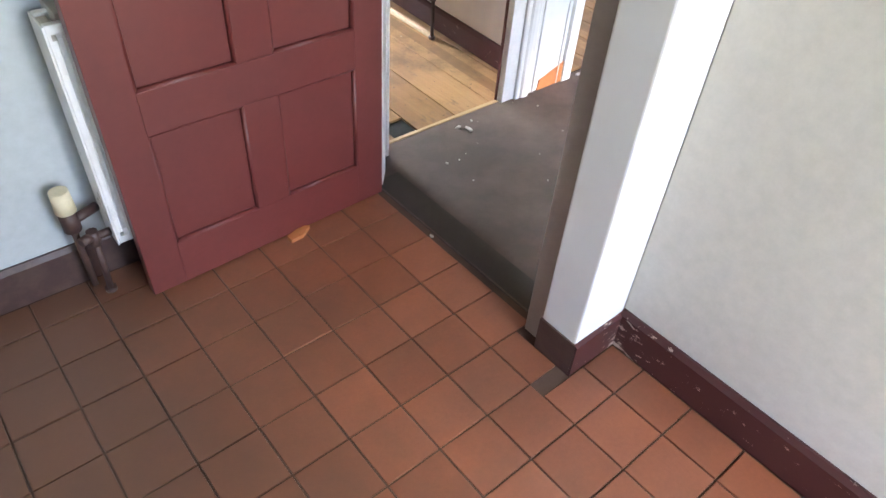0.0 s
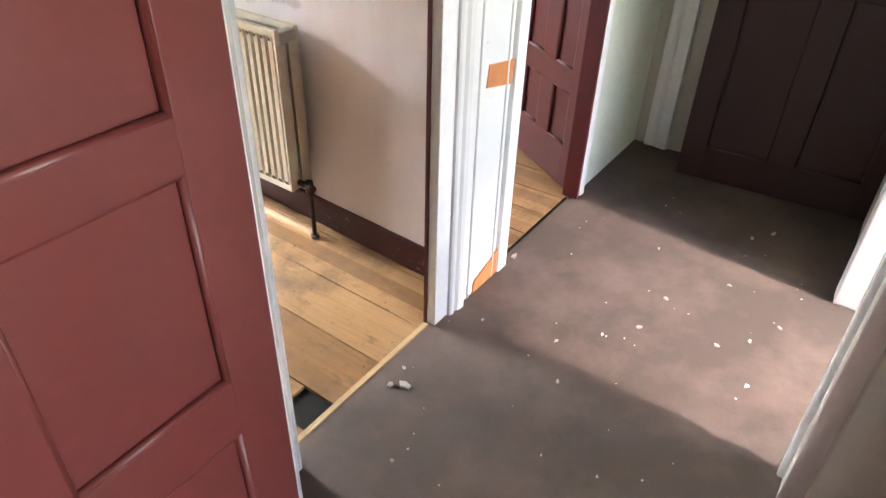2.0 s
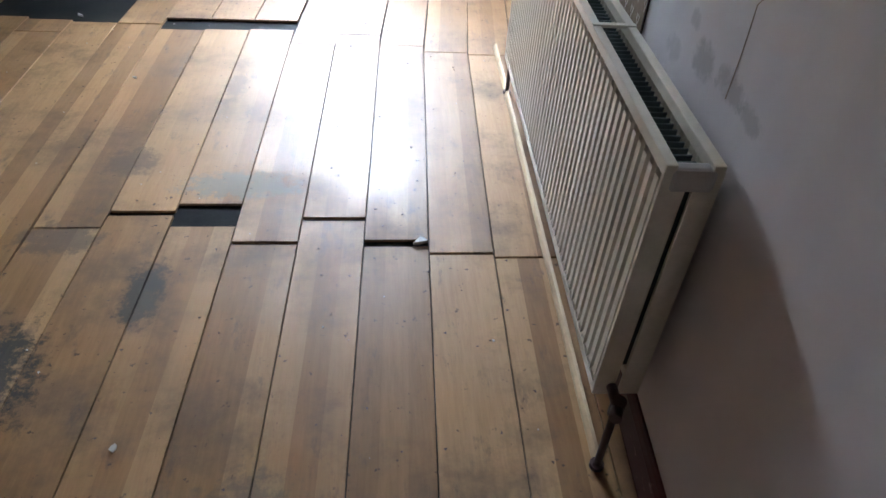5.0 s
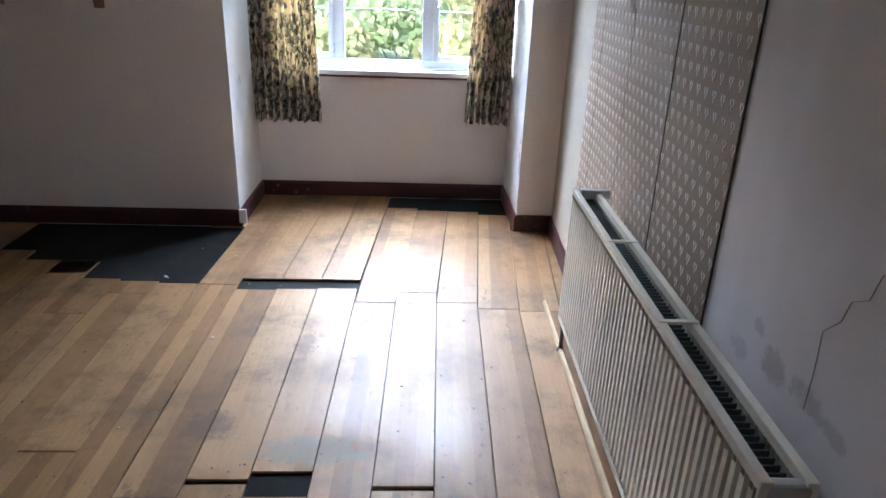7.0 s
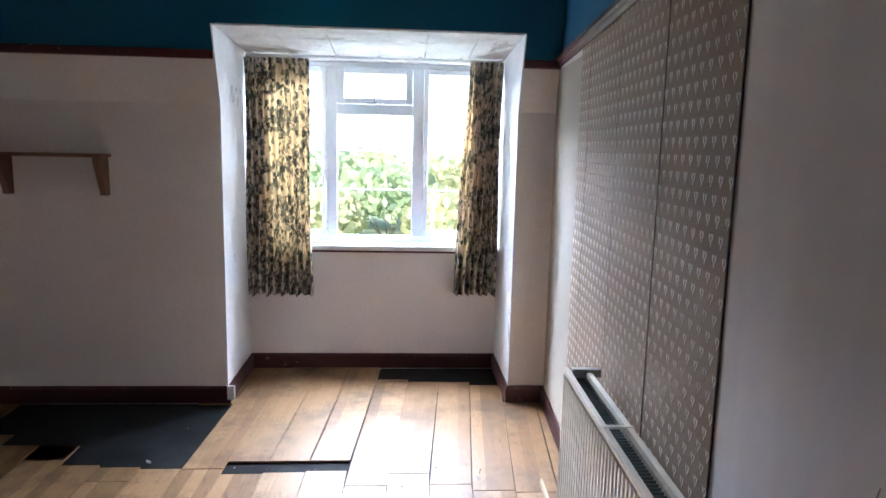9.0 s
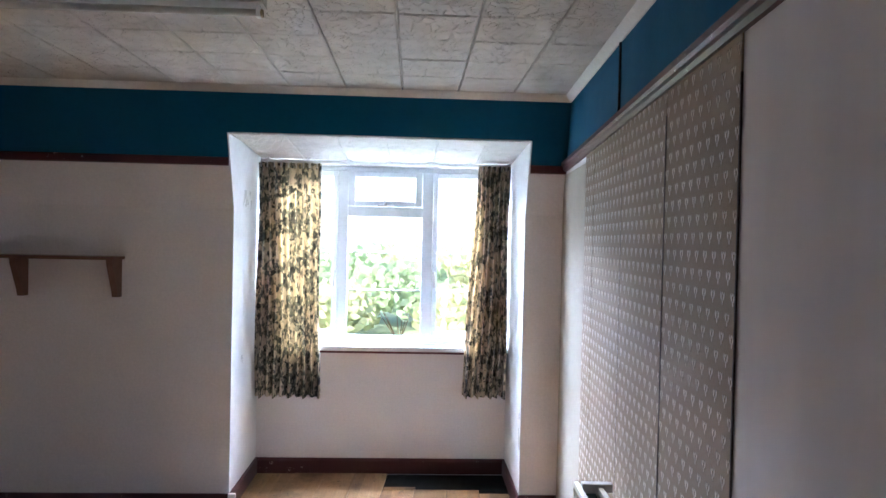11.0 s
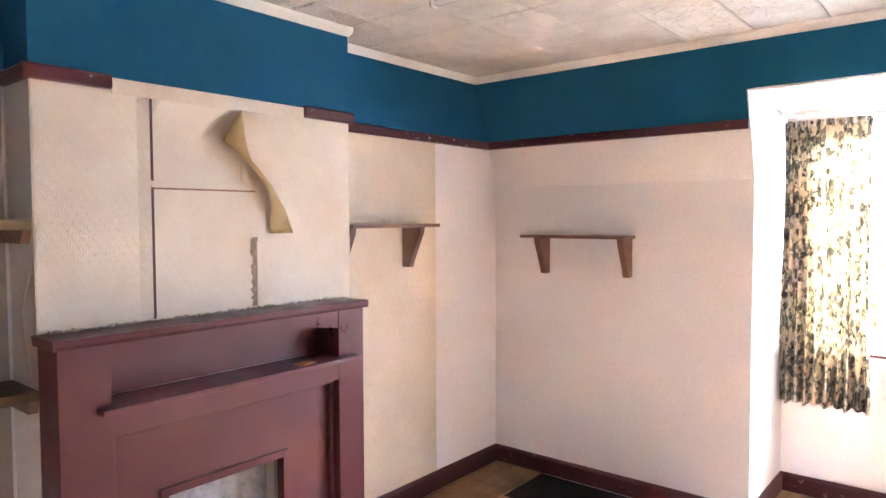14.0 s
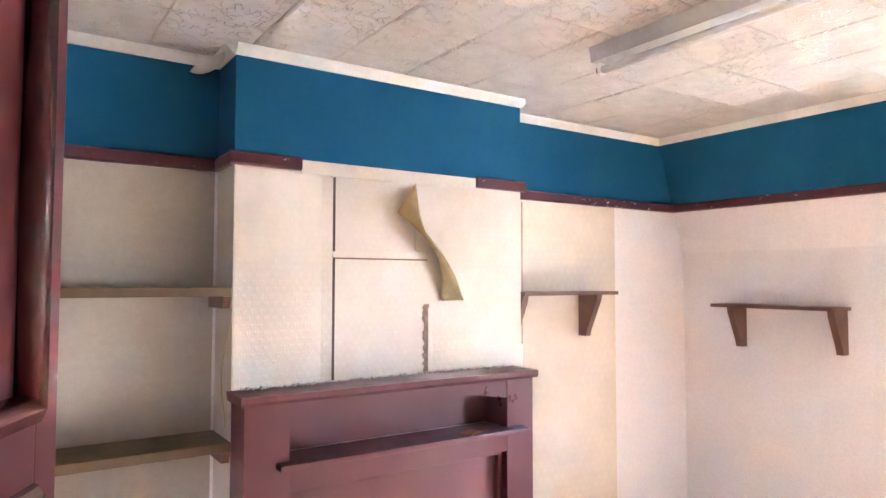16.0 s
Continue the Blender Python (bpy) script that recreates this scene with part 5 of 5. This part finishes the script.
# ---- outside ----
def outside():
    s = Solid()
    s.box(-400, 400, -400, 400, -0.5, -0.35)
    structure("ground", s, LAWN, "rough green lawn", "ground")
    for k, (x, y, r, h, mat) in enumerate(((0.1, 13.5, 1.0, 1.25, LEAF_GOLD), (1.5, 14.5, 1.0, 1.7, LEAF_GREEN), (2.8, 13.6, 1.0, 1.3, LEAF_GOLD), (4.2, 15.0, 1.3, 1.6, LEAF_GREEN), (-1.0, 15.0, 1.3, 1.6, LEAF_GREEN), (2.2, 17.0, 1.8, 2.0, LEAF_GOLD), (0.2, 17.5, 1.8, 2.0, LEAF_GREEN))):
        b = thing("shrub", "leafy green garden shrub" if mat is LEAF_GREEN else "yellow-green leafy garden shrub", "shrub", (x, y, -0.36), "garden shrubs")
        rng = random.Random(40 + k)
        s = Solid()
        for n in range(7):
            a = rng.uniform(0, 6.28)
            s.rod((0, 0, 0), (math.cos(a) * r * 0.5, math.sin(a) * r * 0.5, h * rng.uniform(0.35, 0.6)), 0.010, 6, r2=0.004)
        part("stem", s, PINE, b)
        s = Solid()
        for n in range(1700):
            a, e, q = rng.uniform(0, 6.28), rng.uniform(-0.3, 1.0), rng.uniform(0.2, 1.05)
            c = Vector((math.cos(a) * r * q * math.cos(e), math.sin(a) * r * q * math.cos(e), h * 0.5 + h * 0.5 * math.sin(e) * q))
            d = Vector((rng.uniform(-1, 1), rng.uniform(-1, 1), rng.uniform(-1, 1))).normalized() * 0.12
            u = d.cross(Vector((0.3, 0.9, 0.2))).normalized() * 0.07
            s.poly([c - d, c + u, c + d, c - u])
        part("foliage", s, mat, b)


def flakes():
    """Paint flakes and rubble lying on carpet and tiles."""
    rng = random.Random(11)
    spots = [(1.936, 1.957, 0.030), (1.915, 1.99, 0.018), (2.652, 2.018, 0.028), (2.56, 1.52, 0.016), (1.99, 2.0, 0.012), (1.72, 1.83, 0.012), (2.35, 1.70, 0.012), (2.75, 1.50, 0.014), (2.62, 1.30, 0.015), (2.70, 1.22, 0.014), (2.5, 1.18, 0.016), (2.82, 1.16, 0.012), (2.95, 1.35, 0.014), (3.3, 1.36, 0.016), (3.38, 1.30, 0.02), (2.20, 1.62, 0.011), (2.46, 1.60, 0.013), (3.02, 1.62, 0.011), (2.30, 1.93, 0.011), (1.42, 1.55, 0.014), (0.497, 5.06, 0.026), (1.985, 3.425, 0.040), (0.9, 4.45, 0.02), (1.30, 2.75, 0.016)]
    for _ in range(5):
        spots.append((rng.uniform(1.6, 3.5), rng.uniform(1.06, 2.0), rng.uniform(0.003, 0.008)))
    for k, (x, y, r) in enumerate(spots):
        r *= 0.7
        s = Solid()
        n = rng.randint(5, 7)
        out = [(r * rng.uniform(0.5, 1.2) * math.cos(6.283 * i / n), r * 0.6 * rng.uniform(0.5, 1.2) * math.sin(6.283 * i / n), rng.uniform(0.0, 0.2) * r) for i in range(n)]
        s.prism(out, (0, 0, 0.002 + r * 0.25))
        o = new("paint_flake", s.mesh("paint_flake", CHIP))
        o.matrix_world = pose(x, y, 0.0005, 0, 0, rng.uniform(0, 360))
        tagged(o, "pale flake of paint on the floor", "debris", "flakes on the floor")
    o = thing("tile_fragment", "broken orange tile fragment by the red door", "debris", (1.085, 1.802, 0.0), turn=15)
    s = Solid()
    s.prism([(-0.04, -0.012, 0), (0.0, -0.02, 0), (0.045, -0.005, 0), (0.03, 0.014, 0), (-0.035, 0.012, 0)], (0, 0, 0.014))
    part("fragment", s, RAWWOOD, o)
    o = thing("floor_bead", "loose pale pine bead along the radiator wall", "floor bead", (2.325, 2.68, 0.0))
    s = Solid()
    s.prism([(0, 0, 0.0), (0.016, 0, 0.0), (0.016, 0, 0.018), (0.008, 0, 0.016), (0.002, 0, 0.009)], (0.07, 2.15, 0))
    part("bead", s, BEAD, o)
    o = thing("threshold_strip", "yellow threshold strip between carpet and oak floor", "threshold", (1.580, B0 + 0.012, 0.0))
    s = Solid()
    s.prism([(0, 0, -0.009), (0, 0.022, -0.009), (0, 0.02, 0.001), (0, 0.004, 0.002)], (0.605, 0, 0))
    part("strip", s, BEAD, o)
    o = thing("wall_socket", "white socket at the foot of the bay", "socket", (NL + 0.022, YW - 0.016, 0.03))
    s = Solid()
    s.box(-0.02, 0.025, -0.022, 0, 0, 0.085, 0, 0.004)
    part("box", s, WHITE, o)


outside()
flakes()
planks()
quarry()


def crack():
    c = thing("wall_crack", "thin reddish crack in the plaster", "crack", (right_wall_x(2.86), 2.86, 0.80), turn=-skew)
    s = Solid()
    pts = [(0.007, -0.02), (0.007, 0.049), (0.009, 0.084), (0.014, 0.134), (-0.025, 0.173), (-0.037, 0.215), (-0.075, 0.236), (-0.089, 0.285)]
    for (a, b), (p, q) in zip(pts, pts[1:]):
        s.prism([(-0.0012, a, b), (-0.0012, a + 0.002, b), (-0.0012, p + 0.002, q), (-0.0012, p, q)], (0.001, 0, 0))
    part("line", s, TORN, c)


def scraps():
    rng = random.Random(21)
    o = thing("paper_scraps", "torn crumbs of wallpaper along the mantel", "debris", (XC, 3.688, 1.232), kind="stuff")
    s = Solid()
    for k in range(150):
        y, x = rng.uniform(-0.6, 0.62), rng.uniform(0.004, 0.03)
        r = rng.uniform(0.002, 0.007)
        s.prism([(x - r, y - r, 0), (x + r, y - r * 0.6, 0), (x + r * 0.5, y + r, 0)], (0, 0, rng.uniform(0.002, 0.009)))
    part("crumb", s, CHIP, o)


crack()
scraps()
c = thing("loose_coving", "curled end of coving hanging loose in the alcove corner", "coving", (XA + 0.04, C0 - 0.004, H - 0.04))
s = Solid()
rows = []
for k in range(9):
    u = k / 8
    y, z = -0.012 - 0.10 * u, -0.035 * math.sin(u * 2.2)
    rows.append([s.bm.verts.new((0.015 + 0.12 * v - 0.03 * u, y + 0.01 * math.sin(3 * v), z + 0.034 * v)) for v in (0.0, 0.33, 0.66, 1.0)])
for a, b in zip(rows, rows[1:]):
    for k in range(3):
        s.bm.faces.new((a[k], a[k + 1], b[k + 1], b[k])).smooth = True
bmesh.ops.solidify(s.bm, geom=s.bm.faces[:], thickness=0.004)
part("strip", s, COVING, c)
c = thing("cable", "dark cable clipped down the blue frieze", "cable", (right_wall_x(4.48), 4.48, right_rail_z(4.48) + 0.064))
s = Solid()
s.rod((-0.005, 0, 0), (-0.005, 0, H - 0.036 - right_rail_z(4.48) - 0.064), 0.005, 8)
part("lead", s, BLACK, c)
s = Solid()
s.rod((-0.006, -0.02, 0.004), (-0.006, 0.02, 0.004), 0.006, 8)
part("bent_end", s, BLACK, c)


def grit():
    rng = random.Random(33)
    for nm, lab, mat, box, count in (("floor_grit", "scattered dark grit and crumbs on the oak floor", PIPE, (1.0, 2.25, 2.2, 5.2), 170), ("floor_dust", "pale crumbs of plaster on the oak floor", CHIP, (0.2, 2.4, 2.2, 5.9), 60), ("carpet_crumbs", "pale crumbs along the carpet edges", CHIP, (1.6, 3.5, 1.06, 2.03), 40)):
        o = thing(nm, lab, "debris", (0, 0, 0), kind="stuff")
        s = Solid()
        for _ in range(count):
            x, y, r, a = rng.uniform(box[0], box[1]), rng.uniform(box[2], box[3]), rng.uniform(0.0015, 0.0055), rng.uniform(0, 6.28)
            e = rng.uniform(0.3, 1.0)
            p = [(x + r * math.cos(a), y + r * math.sin(a), 0.0), (x + r * e * math.cos(a + 2), y + r * e * math.sin(a + 2), 0.0), (x + r * math.cos(a + 4), y + r * math.sin(a + 4), 0.0)]
            s.prism(p, (0, 0, rng.uniform(0.001, 0.003)))
        part("crumb", s, mat, o)


grit()
